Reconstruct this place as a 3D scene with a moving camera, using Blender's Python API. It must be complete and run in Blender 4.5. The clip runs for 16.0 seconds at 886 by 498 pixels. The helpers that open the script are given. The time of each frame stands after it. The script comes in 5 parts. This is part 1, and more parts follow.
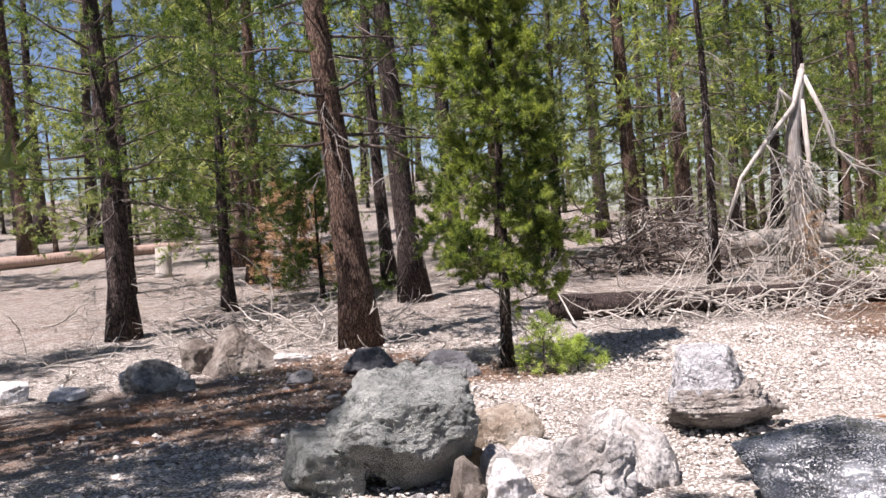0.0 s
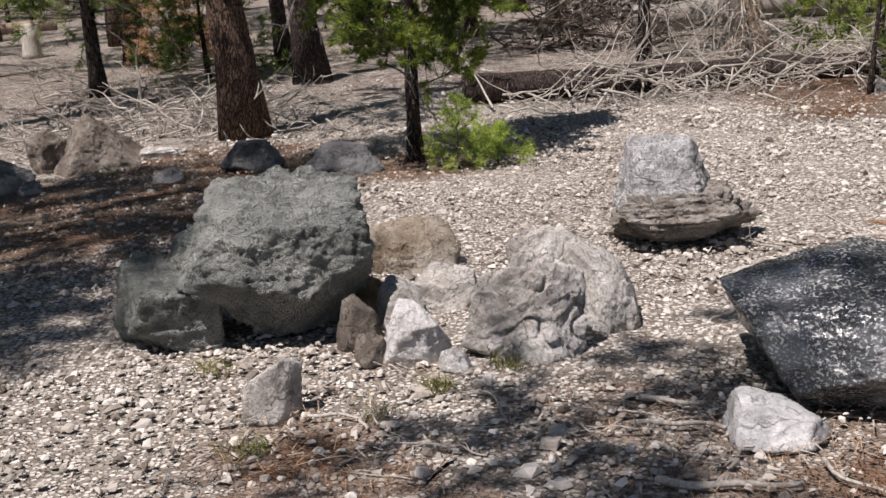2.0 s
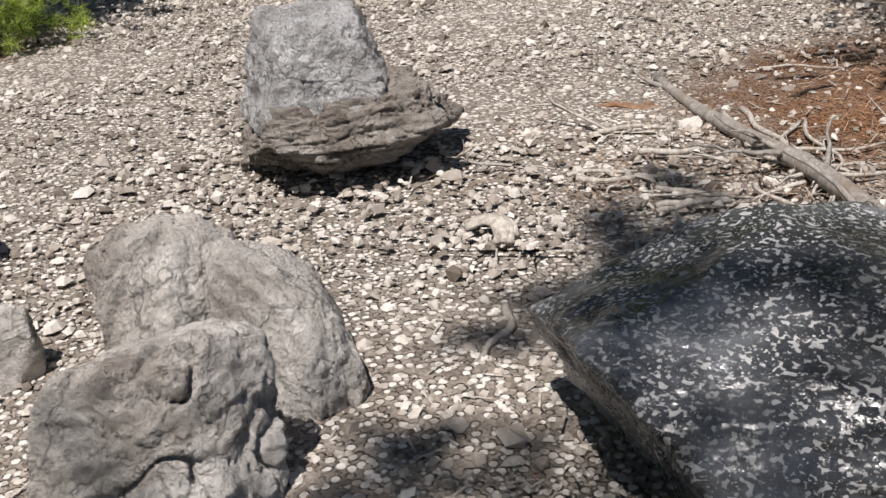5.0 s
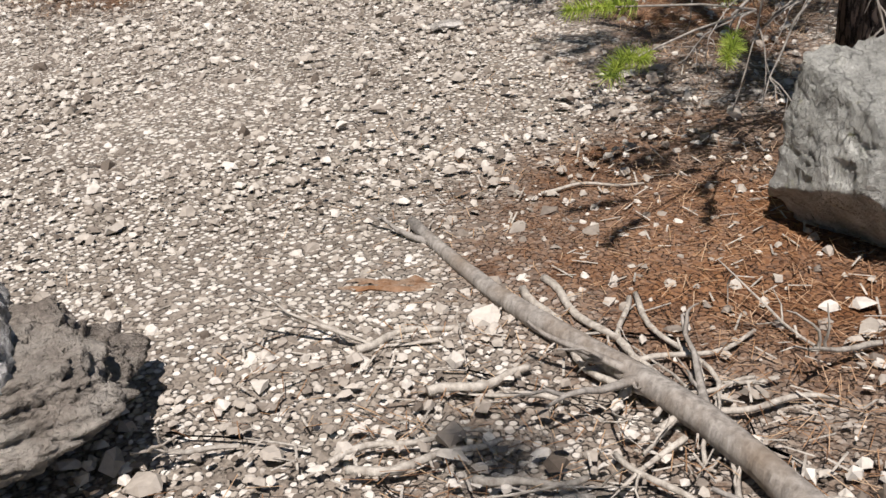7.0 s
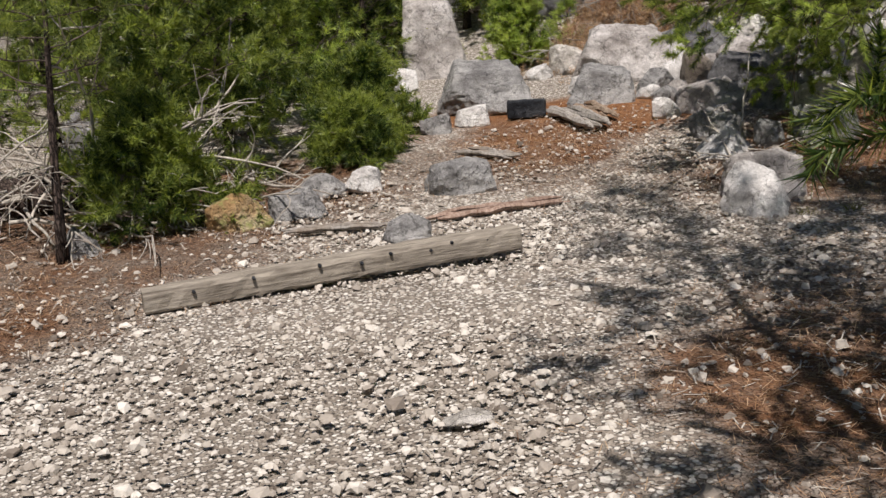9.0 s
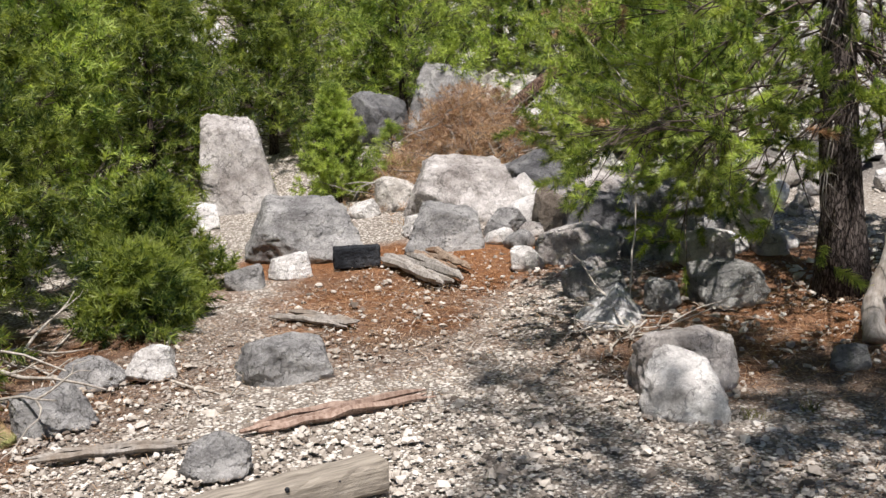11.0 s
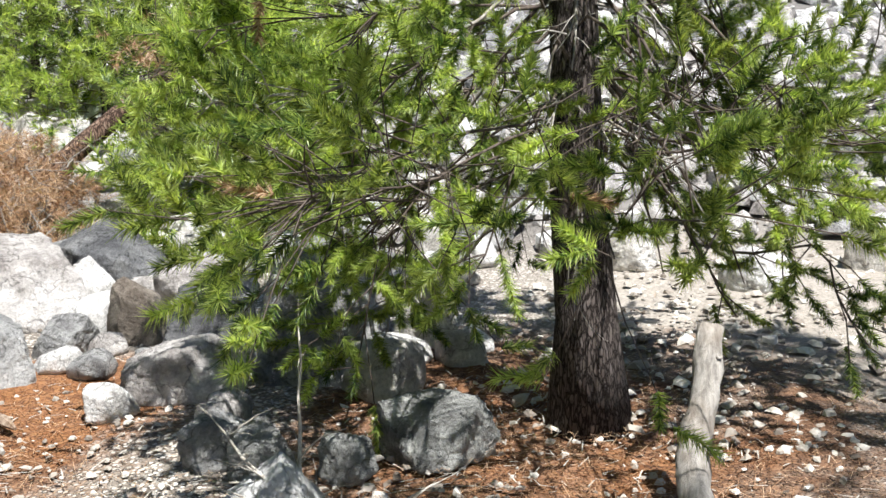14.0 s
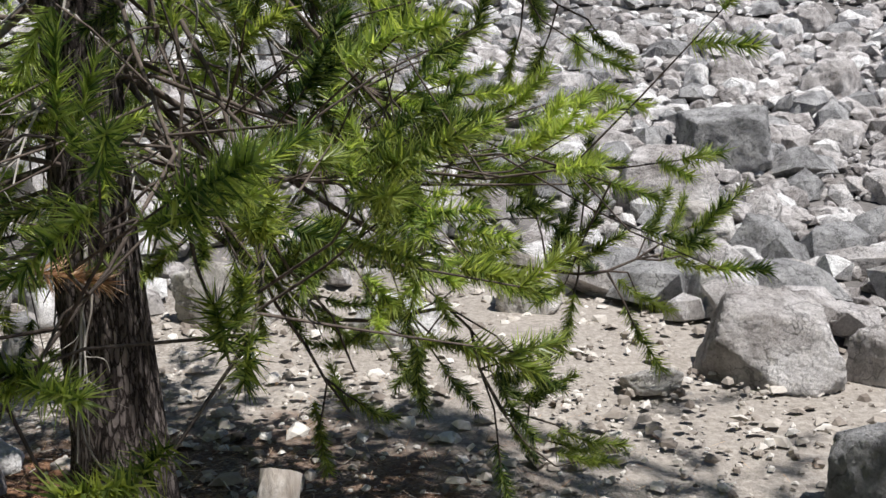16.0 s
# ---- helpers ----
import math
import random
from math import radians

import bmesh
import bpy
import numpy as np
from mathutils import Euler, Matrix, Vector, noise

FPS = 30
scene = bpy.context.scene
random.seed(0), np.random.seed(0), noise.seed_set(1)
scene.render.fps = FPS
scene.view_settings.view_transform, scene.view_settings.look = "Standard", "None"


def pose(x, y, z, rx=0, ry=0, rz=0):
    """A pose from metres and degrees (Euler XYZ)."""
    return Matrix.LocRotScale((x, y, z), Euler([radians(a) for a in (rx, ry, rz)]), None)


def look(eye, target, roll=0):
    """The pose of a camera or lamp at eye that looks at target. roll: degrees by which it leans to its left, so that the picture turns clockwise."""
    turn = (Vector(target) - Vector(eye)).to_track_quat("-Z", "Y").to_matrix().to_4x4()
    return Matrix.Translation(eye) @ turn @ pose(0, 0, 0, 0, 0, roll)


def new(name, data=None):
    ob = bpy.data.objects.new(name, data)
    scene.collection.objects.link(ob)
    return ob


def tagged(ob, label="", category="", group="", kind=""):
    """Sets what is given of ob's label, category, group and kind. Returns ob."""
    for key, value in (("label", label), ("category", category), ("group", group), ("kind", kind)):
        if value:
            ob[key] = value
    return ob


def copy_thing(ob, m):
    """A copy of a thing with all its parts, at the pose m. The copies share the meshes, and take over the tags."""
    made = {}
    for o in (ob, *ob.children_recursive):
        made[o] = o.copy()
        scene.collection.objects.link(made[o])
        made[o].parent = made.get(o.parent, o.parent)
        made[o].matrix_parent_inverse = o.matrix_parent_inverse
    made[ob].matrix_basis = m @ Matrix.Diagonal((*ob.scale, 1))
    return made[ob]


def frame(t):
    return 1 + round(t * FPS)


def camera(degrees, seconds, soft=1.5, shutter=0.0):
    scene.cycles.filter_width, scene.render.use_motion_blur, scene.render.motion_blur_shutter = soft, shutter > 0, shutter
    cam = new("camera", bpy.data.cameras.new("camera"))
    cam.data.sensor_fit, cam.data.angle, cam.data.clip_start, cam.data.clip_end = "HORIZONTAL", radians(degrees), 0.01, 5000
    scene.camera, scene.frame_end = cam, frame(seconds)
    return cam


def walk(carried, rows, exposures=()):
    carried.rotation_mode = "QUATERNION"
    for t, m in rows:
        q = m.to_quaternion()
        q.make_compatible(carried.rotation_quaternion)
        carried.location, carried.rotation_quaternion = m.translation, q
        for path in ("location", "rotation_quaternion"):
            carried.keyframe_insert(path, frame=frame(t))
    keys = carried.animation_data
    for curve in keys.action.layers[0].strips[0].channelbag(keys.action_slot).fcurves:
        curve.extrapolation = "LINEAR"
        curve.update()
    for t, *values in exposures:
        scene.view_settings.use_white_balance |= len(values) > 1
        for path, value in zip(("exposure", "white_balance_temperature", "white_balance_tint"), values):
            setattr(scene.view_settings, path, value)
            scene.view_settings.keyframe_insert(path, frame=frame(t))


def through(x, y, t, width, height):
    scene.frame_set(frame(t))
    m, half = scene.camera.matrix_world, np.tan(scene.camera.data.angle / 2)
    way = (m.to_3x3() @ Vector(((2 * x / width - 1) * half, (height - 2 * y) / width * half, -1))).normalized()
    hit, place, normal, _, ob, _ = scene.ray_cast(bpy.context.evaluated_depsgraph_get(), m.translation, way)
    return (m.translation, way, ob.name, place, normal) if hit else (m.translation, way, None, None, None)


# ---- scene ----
cam = camera(44.7, 16.0)
METRES, EYE, TILT, LEAN, TURN = 14.4, 1.62, 0.0, 0.0, 0.0
ROWS = [
    (0.0, 0.0, 0.0, 0.0, -0.1, -1.44, 4.04),
    (0.5, -0.0017, 0.0298, -0.0043, 0.59, -3.04, 3.28),
    (1.0, -0.004, 0.0545, -0.0048, 0.05, -5.1, 3.64),
    (1.5, 0.0025, 0.0892, -0.0089, -3.43, -9.11, 4.22),
    (2.0, 0.0095, 0.1225, -0.0089, -4.84, -13.4, 4.23),
    (2.5, 0.0156, 0.1522, -0.0097, -6.3, -17.27, 4.41),
    (3.0, 0.024, 0.1802, -0.0139, -7.79, -21.18, 4.67),
    (5.5, 0.0388, 0.3114, -0.0205, -35.64, -24.69, 4.64),
    (6.0, 0.0536, 0.3331, -0.0191, -42.13, -26.12, 4.97),
    (6.5, 0.0698, 0.3556, -0.0173, -44.5, -26.54, 4.29),
    (7.0, 0.0912, 0.3799, -0.0119, -45.52, -25.69, 4.51),
    (7.5, 0.1171, 0.4055, -0.0107, -45.97, -23.39, 4.76),
    (8.0, 0.1387, 0.4353, -0.0071, -46.21, -21.44, 3.82),
    (8.5, 0.1569, 0.464, -0.0001, -46.68, -18.07, 3.83),
    (9.0, 0.1855, 0.4904, 0.0009, -47.36, -14.55, 4.4),
    (11.5, 0.3067, 0.612, 0.0019, -62.06, -8.26, 3.06),
    (12.0, 0.3378, 0.63, -0.0015, -66.26, -8.62, 3.16),
    (12.5, 0.3669, 0.6474, -0.0034, -69.13, -7.97, 2.77),
    (13.0, 0.3929, 0.6621, -0.0017, -74.01, -7.34, 2.54),
    (13.5, 0.4215, 0.6751, -0.0031, -79.41, -7.63, 2.54),
    (14.0, 0.4449, 0.6902, -0.0019, -82.16, -7.49, 2.23),
    (14.5, 0.4669, 0.6913, -0.0032, -85.8, -7.24, 3.17),
    (15.0, 0.4954, 0.6796, -0.0023, -90.5, -7.63, 2.61),
    (15.5, 0.5253, 0.6712, -0.0043, -95.1, -7.94, 2.04),
    (16.0, 0.5556, 0.6602, -0.0034, -99.2, -7.46, 1.99),
]
walk(cam, [(t, pose(0, 0, EYE, TILT, LEAN, TURN) @ pose(METRES * x, METRES * y, METRES * z, 90 + pitch, roll, yaw)) for t, x, y, z, yaw, pitch, roll in ROWS], [(0.0, 1.05, 6150, 24), (2.5, 0.15, 6300, 17), (5.5, 0.15, 6300, 15), (7.0, 0.18, 6400, 15), (9.0, 0.08, 6450, 15), (11.5, 0.55, 6250, 14), (12.5, 0.62, 6150, 12), (14.0, 1.05, 6000, 9), (15.0, 1.03, 5950, 9), (16.0, 0.38, 6000, 12)])

# ---- world and light ----
SHADOW = Vector((0.77, 0.64, 0)).normalized()
SUN_UP = radians(64)
world = bpy.data.worlds.new("world")
scene.world = world
world.use_nodes = True
sky = world.node_tree.nodes.new("ShaderNodeTexSky")
sky.sky_type, sky.sun_disc = "NISHITA", False
sky.sun_elevation, sky.sun_rotation, sky.altitude = SUN_UP, math.atan2(-SHADOW.x, -SHADOW.y), 2000.0
back = world.node_tree.nodes["Background"]
back.inputs["Strength"].default_value = 0.05
world.node_tree.links.new(sky.outputs[0], back.inputs["Color"])
sun = new("sun", bpy.data.lights.new("sun", "SUN"))
sun.data.energy, sun.data.angle, sun.data.color = 5.0, radians(0.53), (1.0, 0.94, 0.85)
sun.matrix_world = look((0, 0, 30), Vector((0, 0, 30)) + SHADOW * math.cos(SUN_UP) - Vector((0, 0, math.sin(SUN_UP))))

# ---- materials ----


def material(name, rough=0.9):
    m = bpy.data.materials.new(name)
    m.use_nodes = True
    b = m.node_tree.nodes["Principled BSDF"]
    b.inputs["Roughness"].default_value = rough
    b.inputs["Specular IOR Level"].default_value = 0.25
    return m, m.node_tree, b


def node(nt, kind, ins=(), feature="", operation="", data_type="", attribute_name=""):
    n = nt.nodes.new("ShaderNode" + kind)
    if feature:
        n.feature = feature
    if operation:
        n.operation = operation
    if data_type:
        n.data_type = data_type
    if attribute_name:
        n.attribute_name = attribute_name
    for k, v in dict(ins).items():
        if isinstance(v, bpy.types.NodeSocket):
            nt.links.new(v, n.inputs[k])
        else:
            n.inputs[k].default_value = v
    return n


def place(nt, scale=(1, 1, 1), world_space=False):
    if world_space:
        src = node(nt, "NewGeometry").outputs["Position"]
    else:
        src = node(nt, "TexCoord").outputs["Object"]
    return node(nt, "Mapping", {"Vector": src, "Scale": scale}).outputs[0]


def ramp(nt, fac, stops):
    n = node(nt, "ValToRGB", {"Fac": fac})
    e = n.color_ramp.elements
    while len(e) < len(stops):
        e.new(0.5)
    for el, (p, c) in zip(e, stops):
        el.position, el.color = p, (*c, 1) if len(c) == 3 else c
    return n.outputs[0]


def grey(v):
    return (v, v, v)


def mixc(nt, fac, a, b, mode="MIX"):
    n = nt.nodes.new("ShaderNodeMix")
    n.data_type, n.blend_type = "RGBA", mode
    for k, v in ((0, fac), (6, a), (7, b)):
        if isinstance(v, bpy.types.NodeSocket):
            nt.links.new(v, n.inputs[k])
        else:
            n.inputs[k].default_value = (*v, 1) if isinstance(v, tuple) and len(v) == 3 else v
    return n.outputs[2]


def noise_tex(nt, vec, scale, detail=6, rough=0.6):
    return node(nt, "TexNoise", {"Vector": vec, "Scale": scale, "Detail": detail, "Roughness": rough}).outputs["Fac"]


def bump(nt, b, parts, dist=0.01):
    last = None
    for h, s, d in parts:
        n = node(nt, "Bump", {"Height": h, "Strength": s, "Distance": d})
        if last is not None:
            nt.links.new(last, n.inputs["Normal"])
        last = n.outputs[0]
    nt.links.new(last, b.inputs["Normal"])


def stone(name, dark, mid, pale, lichen=None, scale=1.0, rough=0.92, relief=1.0, strata=0.0, amount=0.62):
    """Weathered rock: broad tone patches, mineral grain, pits and hairline cracks."""
    m, nt, b = material(name, rough)
    v = place(nt)
    big = noise_tex(nt, v, 2.6 * scale, 8, 0.65)
    col = ramp(nt, big, [(0.34, dark), (0.47, mid), (0.62, pale)])
    fine = noise_tex(nt, v, 55 * scale, 5, 0.7)
    col = mixc(nt, 0.5, col, ramp(nt, fine, [(0.3, grey(0.6)), (0.7, grey(1.45))]), "MULTIPLY")
    # random blotches; their dark tones stand in for shade in cavities
    blotch = noise_tex(nt, v, 9 * scale, 7, 0.72)
    col = mixc(nt, 0.75, col, ramp(nt, blotch, [(0.32, grey(0.55)), (0.44, grey(1.0)), (0.62, grey(1.3))]), "MULTIPLY")
    ridge = node(nt, "Math", {0: node(nt, "Math", {0: noise_tex(nt, v, 3.2 * scale, 4, 0.55), 1: 0.5}, operation="SUBTRACT").outputs[0]}, operation="ABSOLUTE").outputs[0]
    hair = ramp(nt, ridge, [(0.0, grey(0)), (0.012, grey(1))])
    col = mixc(nt, 0.55, col, ramp(nt, ridge, [(0.0, grey(0.2)), (0.012, grey(1))]), "MULTIPLY")
    if lichen:
        spots = noise_tex(nt, v, 7 * scale, 9, 0.75)
        col = mixc(nt, ramp(nt, spots, [(amount - 0.05, grey(0)), (amount + 0.05, grey(0.85))]), col, lichen)
    nt.links.new(col, b.inputs["Base Color"])
    mid_h = noise_tex(nt, v, 14 * scale, 8, 0.7)
    pit = ramp(nt, noise_tex(nt, v, 24 * scale, 3, 0.5), [(0.36, grey(0)), (0.46, grey(1))])
    parts = [(hair, 0.7 * relief, 0.02), (noise_tex(nt, v, 5 * scale, 10, 0.75), 1.0 * relief, 0.06), (mid_h, 0.9 * relief, 0.03), (pit, 0.6 * relief, 0.012), (fine, 0.7 * relief, 0.010)]
    if strata:
        sv = place(nt, (1.2, 1.2, 9))
        parts.insert(0, (noise_tex(nt, sv, 3.0, 6, 0.6), strata, 0.06))
    bump(nt, b, parts)
    return m


def wood(name, dark, pale, rough=0.85, grain=(14, 14, 1.2), warm=None):
    """Weathered grey wood with grain along the local z axis."""
    m, nt, b = material(name, rough)
    g = noise_tex(nt, place(nt, grain), 3.0, 7, 0.65)
    col = ramp(nt, g, [(0.3, dark), (0.62, pale)])
    isl = node(nt, "NewGeometry").outputs["Random Per Island"]
    col = mixc(nt, 0.6, col, ramp(nt, isl, [(0.0, grey(0.62)), (1.0, grey(1.2))]), "MULTIPLY")
    if warm:
        col = mixc(nt, ramp(nt, noise_tex(nt, place(nt), 3.5), [(0.5, grey(0)), (0.68, grey(0.8))]), col, warm)
    nt.links.new(col, b.inputs["Base Color"])
    bump(nt, b, [(g, 0.7, 0.012)])
    return m


def bark(name, dark, mid, pale, scale=1.0):
    m, nt, b = material(name, 0.95)
    v = place(nt, (24 * scale, 24 * scale, 7 * scale))
    wv = node(nt, "VectorMath", {0: node(nt, "TexNoise", {"Vector": v, "Scale": 0.8, "Detail": 6.0, "Roughness": 0.65}).outputs["Color"], 1: (1.5, 1.5, 2.5), 2: v}, operation="MULTIPLY_ADD").outputs[0]
    cells = node(nt, "TexVoronoi", {"Vector": wv, "Scale": 1.6}, feature="DISTANCE_TO_EDGE").outputs["Distance"]
    tint = node(nt, "SeparateColor", {"Color": node(nt, "TexVoronoi", {"Vector": wv, "Scale": 1.6}, feature="F1").outputs["Color"]}).outputs[0]
    n = noise_tex(nt, v, 3.0, 8, 0.7)
    plates = ramp(nt, node(nt, "Math", {0: cells, 1: node(nt, "Math", {0: n, 1: 0.12}, operation="MULTIPLY").outputs[0]}, operation="SUBTRACT").outputs[0], [(0.0, grey(0)), (0.10, grey(1))])
    face = mixc(nt, 0.55, ramp(nt, n, [(0.32, mid), (0.68, pale)]), ramp(nt, tint, [(0.1, mid), (0.75, mid), (0.98, pale)]))
    col = mixc(nt, plates, dark, face)
    nt.links.new(col, b.inputs["Base Color"])
    bump(nt, b, [(plates, 1.0, 0.02), (n, 0.7, 0.01)])
    return m


def foliage(name, deep, mid, tip, through=0.52):
    m, nt, b = material(name, 0.4)
    b.inputs["Specular IOR Level"].default_value = 0.5
    v = place(nt, (1, 1, 1), True)
    patch = noise_tex(nt, v, 2.2, 3)
    isl = node(nt, "NewGeometry").outputs["Random Per Island"]
    f = node(nt, "Math", {0: node(nt, "Math", {0: patch, 1: 0.7}, operation="MULTIPLY").outputs[0], 1: node(nt, "Math", {0: isl, 1: 0.3}, operation="MULTIPLY").outputs[0]}, operation="ADD").outputs[0]
    # deep and tip exaggerate crown shade and sunlight in the colour, by noise
    col = ramp(nt, f, [(0.36, deep), (0.48, mid), (0.6, tip)])
    nt.links.new(col, b.inputs["Base Color"])
    tr = node(nt, "BsdfTranslucent", {"Color": mixc(nt, 1.0, col, (1.5, 1.45, 0.7), "MULTIPLY")})
    mx = node(nt, "MixShader", {0: through, 1: b.outputs[0], 2: tr.outputs[0]})
    nt.links.new(mx.outputs[0], nt.nodes["Material Output"].inputs["Surface"])
    return m


def ground_material():
    m, nt, b = material("forest_floor", 0.95)
    v = place(nt, (1, 1, 1), True)
    duff = node(nt, "Attribute", attribute_name="duff").outputs["Fac"]
    rub = node(nt, "Attribute", attribute_name="rubble").outputs["Fac"]
    # fine gravel at two sizes
    cells = node(nt, "TexVoronoi", {"Vector": v, "Scale": 42.0}, feature="F1")
    cells2 = node(nt, "TexVoronoi", {"Vector": v, "Scale": 105.0}, feature="F1")
    tone = node(nt, "SeparateColor", {"Color": cells.outputs["Color"]}).outputs[0]
    tone2 = node(nt, "SeparateColor", {"Color": cells2.outputs["Color"]}).outputs[1]
    pebble = ramp(nt, tone, [(0.0, (0.16, 0.13, 0.105)), (0.3, (0.44, 0.395, 0.34)), (1.0, (0.78, 0.74, 0.68))])
    grit = ramp(nt, tone2, [(0.0, (0.06, 0.047, 0.037)), (1.0, (0.36, 0.31, 0.26))])
    gaps = ramp(nt, cells.outputs["Distance"], [(0.42, grey(1)), (0.6, grey(0))])
    keep = ramp(nt, noise_tex(nt, v, 5.5, 6), [(0.26, grey(0)), (0.38, grey(1))])
    # dust and grit, kept dark so the shade between pebbles is in the colour
    dust = ramp(nt, noise_tex(nt, v, 9.0, 8), [(0.3, (0.12, 0.098, 0.08)), (0.7, (0.42, 0.375, 0.32))])
    dust = mixc(nt, 0.55, dust, grit)
    stony = mixc(nt, node(nt, "Math", {0: gaps, 1: keep}, operation="MULTIPLY").outputs[0], dust, pebble)
    # needle litter
    sv = node(nt, "Mapping", {"Vector": node(nt, "Mix", {0: 0.25, 4: v, 5: node(nt, "TexNoise", {"Vector": v, "Scale": 6.0}).outputs["Color"]}, data_type="VECTOR").outputs[1], "Scale": (90, 12, 30)}).outputs[0]
    strands = noise_tex(nt, sv, 1.0, 4, 0.7)
    litter = ramp(nt, strands, [(0.3, (0.035, 0.018, 0.011)), (0.48, (0.12, 0.058, 0.030)), (0.7, (0.30, 0.165, 0.09))])
    litter = mixc(nt, ramp(nt, noise_tex(nt, v, 1.7, 5), [(0.36, grey(0)), (0.6, grey(0.75))]), litter, mixc(nt, tone2, (0.07, 0.055, 0.045), (0.32, 0.275, 0.23)))
    rusty = ramp(nt, strands, [(0.3, (0.07, 0.026, 0.010)), (0.48, (0.24, 0.095, 0.032)), (0.7, (0.44, 0.22, 0.085))])
    litter = mixc(nt, node(nt, "Attribute", attribute_name="rust").outputs["Fac"], litter, rusty)
    edge = node(nt, "Math", {0: duff, 1: node(nt, "Math", {0: noise_tex(nt, v, 4.0, 9, 0.75), 1: 0.5}, operation="SUBTRACT").outputs[0]}, operation="ADD").outputs[0]
    mask = ramp(nt, edge, [(0.3, grey(0)), (0.62, grey(1))])
    fine_sand = ramp(nt, noise_tex(nt, v, 30, 9, 0.8), [(0.32, (0.17, 0.145, 0.12)), (0.68, (0.46, 0.42, 0.37))])
    stony = mixc(nt, node(nt, "Attribute", attribute_name="sand").outputs["Fac"], stony, fine_sand)
    col = mixc(nt, mask, stony, litter)
    # ground of the talus, darkened to paint the shade in gaps between blocks
    shaded_scree = ramp(nt, noise_tex(nt, v, 2.0, 9, 0.8), [(0.3, (0.07, 0.064, 0.06)), (0.7, (0.24, 0.225, 0.21))])
    col = mixc(nt, rub, col, shaded_scree)
    nt.links.new(col, b.inputs["Base Color"])
    calm = node(nt, "Math", {0: 1.0, 1: node(nt, "Attribute", attribute_name="sand").outputs["Fac"]}, operation="SUBTRACT").outputs[0]
    gaps = node(nt, "Math", {0: gaps, 1: calm}, operation="MULTIPLY").outputs[0]
    bump(nt, b, [(gaps, 1.0, 0.018), (cells2.outputs["Distance"], 0.5, 0.006), (strands, 0.4, 0.006), (noise_tex(nt, v, 22, 6), 0.5, 0.02)])
    return m


def pebbles_material():
    m, nt, b = material("pebbles", 0.9)
    isl = node(nt, "NewGeometry").outputs["Random Per Island"]
    col = ramp(nt, isl, [(0.0, (0.13, 0.105, 0.085)), (0.2, (0.32, 0.28, 0.24)), (0.6, (0.50, 0.455, 0.40)), (1.0, (0.72, 0.68, 0.62))])
    col = mixc(nt, 0.4, col, ramp(nt, noise_tex(nt, place(nt), 60, 4), [(0.3, grey(0.6)), (0.7, grey(1.2))]), "MULTIPLY")
    nt.links.new(col, b.inputs["Base Color"])
    return m


def obsidian_material():
    m, nt, b = material("obsidian", 0.3)
    b.inputs["Specular IOR Level"].default_value = 0.9
    v = place(nt)
    # near-black glass; its blue-grey patches paint part of the silvery sheen
    base = ramp(nt, noise_tex(nt, v, 3.0, 8), [(0.36, (0.016, 0.017, 0.018)), (0.5, (0.06, 0.064, 0.068)), (0.64, (0.20, 0.21, 0.22))])
    fleck = ramp(nt, noise_tex(nt, place(nt, (1, 1, 1.4)), 80, 1, 0.3), [(0.59, grey(0)), (0.635, grey(1))])
    crumb = ramp(nt, noise_tex(nt, v, 150, 2, 0.4), [(0.62, grey(0)), (0.68, grey(0.8))])
    where = ramp(nt, noise_tex(nt, v, 3.5, 4), [(0.36, grey(0.25)), (0.52, grey(1))])
    f = node(nt, "Math", {0: node(nt, "Math", {0: fleck, 1: crumb}, operation="MAXIMUM").outputs[0], 1: where}, operation="MULTIPLY").outputs[0]
    col = mixc(nt, f, base, (0.42, 0.42, 0.41))
    nt.links.new(col, b.inputs["Base Color"])
    nt.links.new(mixc(nt, f, ramp(nt, noise_tex(nt, v, 9.0), [(0.3, grey(0.12)), (0.7, grey(0.4))]), grey(0.9)), b.inputs["Roughness"])
    bump(nt, b, [(noise_tex(nt, v, 5, 3, 0.45), 0.9, 0.10), (noise_tex(nt, v, 16, 3), 0.6, 0.02), (noise_tex(nt, v, 40, 5), 0.3, 0.01)])
    return m


GROUND = ground_material()
PEBBLES = pebbles_material()
OBSIDIAN = obsidian_material()
GREEN_STONE = stone("grey_green_stone", (0.17, 0.18, 0.165), (0.34, 0.355, 0.325), (0.50, 0.51, 0.47), scale=1.3, relief=1.7, strata=1.0)
PALE_STONE = stone("pale_stone", (0.30, 0.27, 0.24), (0.50, 0.47, 0.43), (0.68, 0.65, 0.61), scale=1.2, relief=0.8)
WHITE_STONE = stone("whitish_stone", (0.42, 0.40, 0.385), (0.62, 0.60, 0.58), (0.78, 0.77, 0.75), scale=1.5, relief=0.7)
TAN_STONE = stone("tan_stone", (0.22, 0.165, 0.115), (0.40, 0.33, 0.25), (0.56, 0.50, 0.42), scale=1.4)
BROWN_STONE = stone("brown_stone", (0.13, 0.105, 0.085), (0.235, 0.20, 0.165), (0.36, 0.32, 0.275), scale=1.4)
ORANGE_STONE = stone("ochre_stone", (0.26, 0.16, 0.07), (0.42, 0.27, 0.13), (0.52, 0.42, 0.30), scale=1.8)
GREY_STONE = stone("grey_stone", (0.17, 0.165, 0.165), (0.31, 0.305, 0.30), (0.48, 0.47, 0.46), scale=1.2, strata=0.3)
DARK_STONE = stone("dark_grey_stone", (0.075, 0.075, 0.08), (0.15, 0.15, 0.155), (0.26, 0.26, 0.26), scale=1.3)
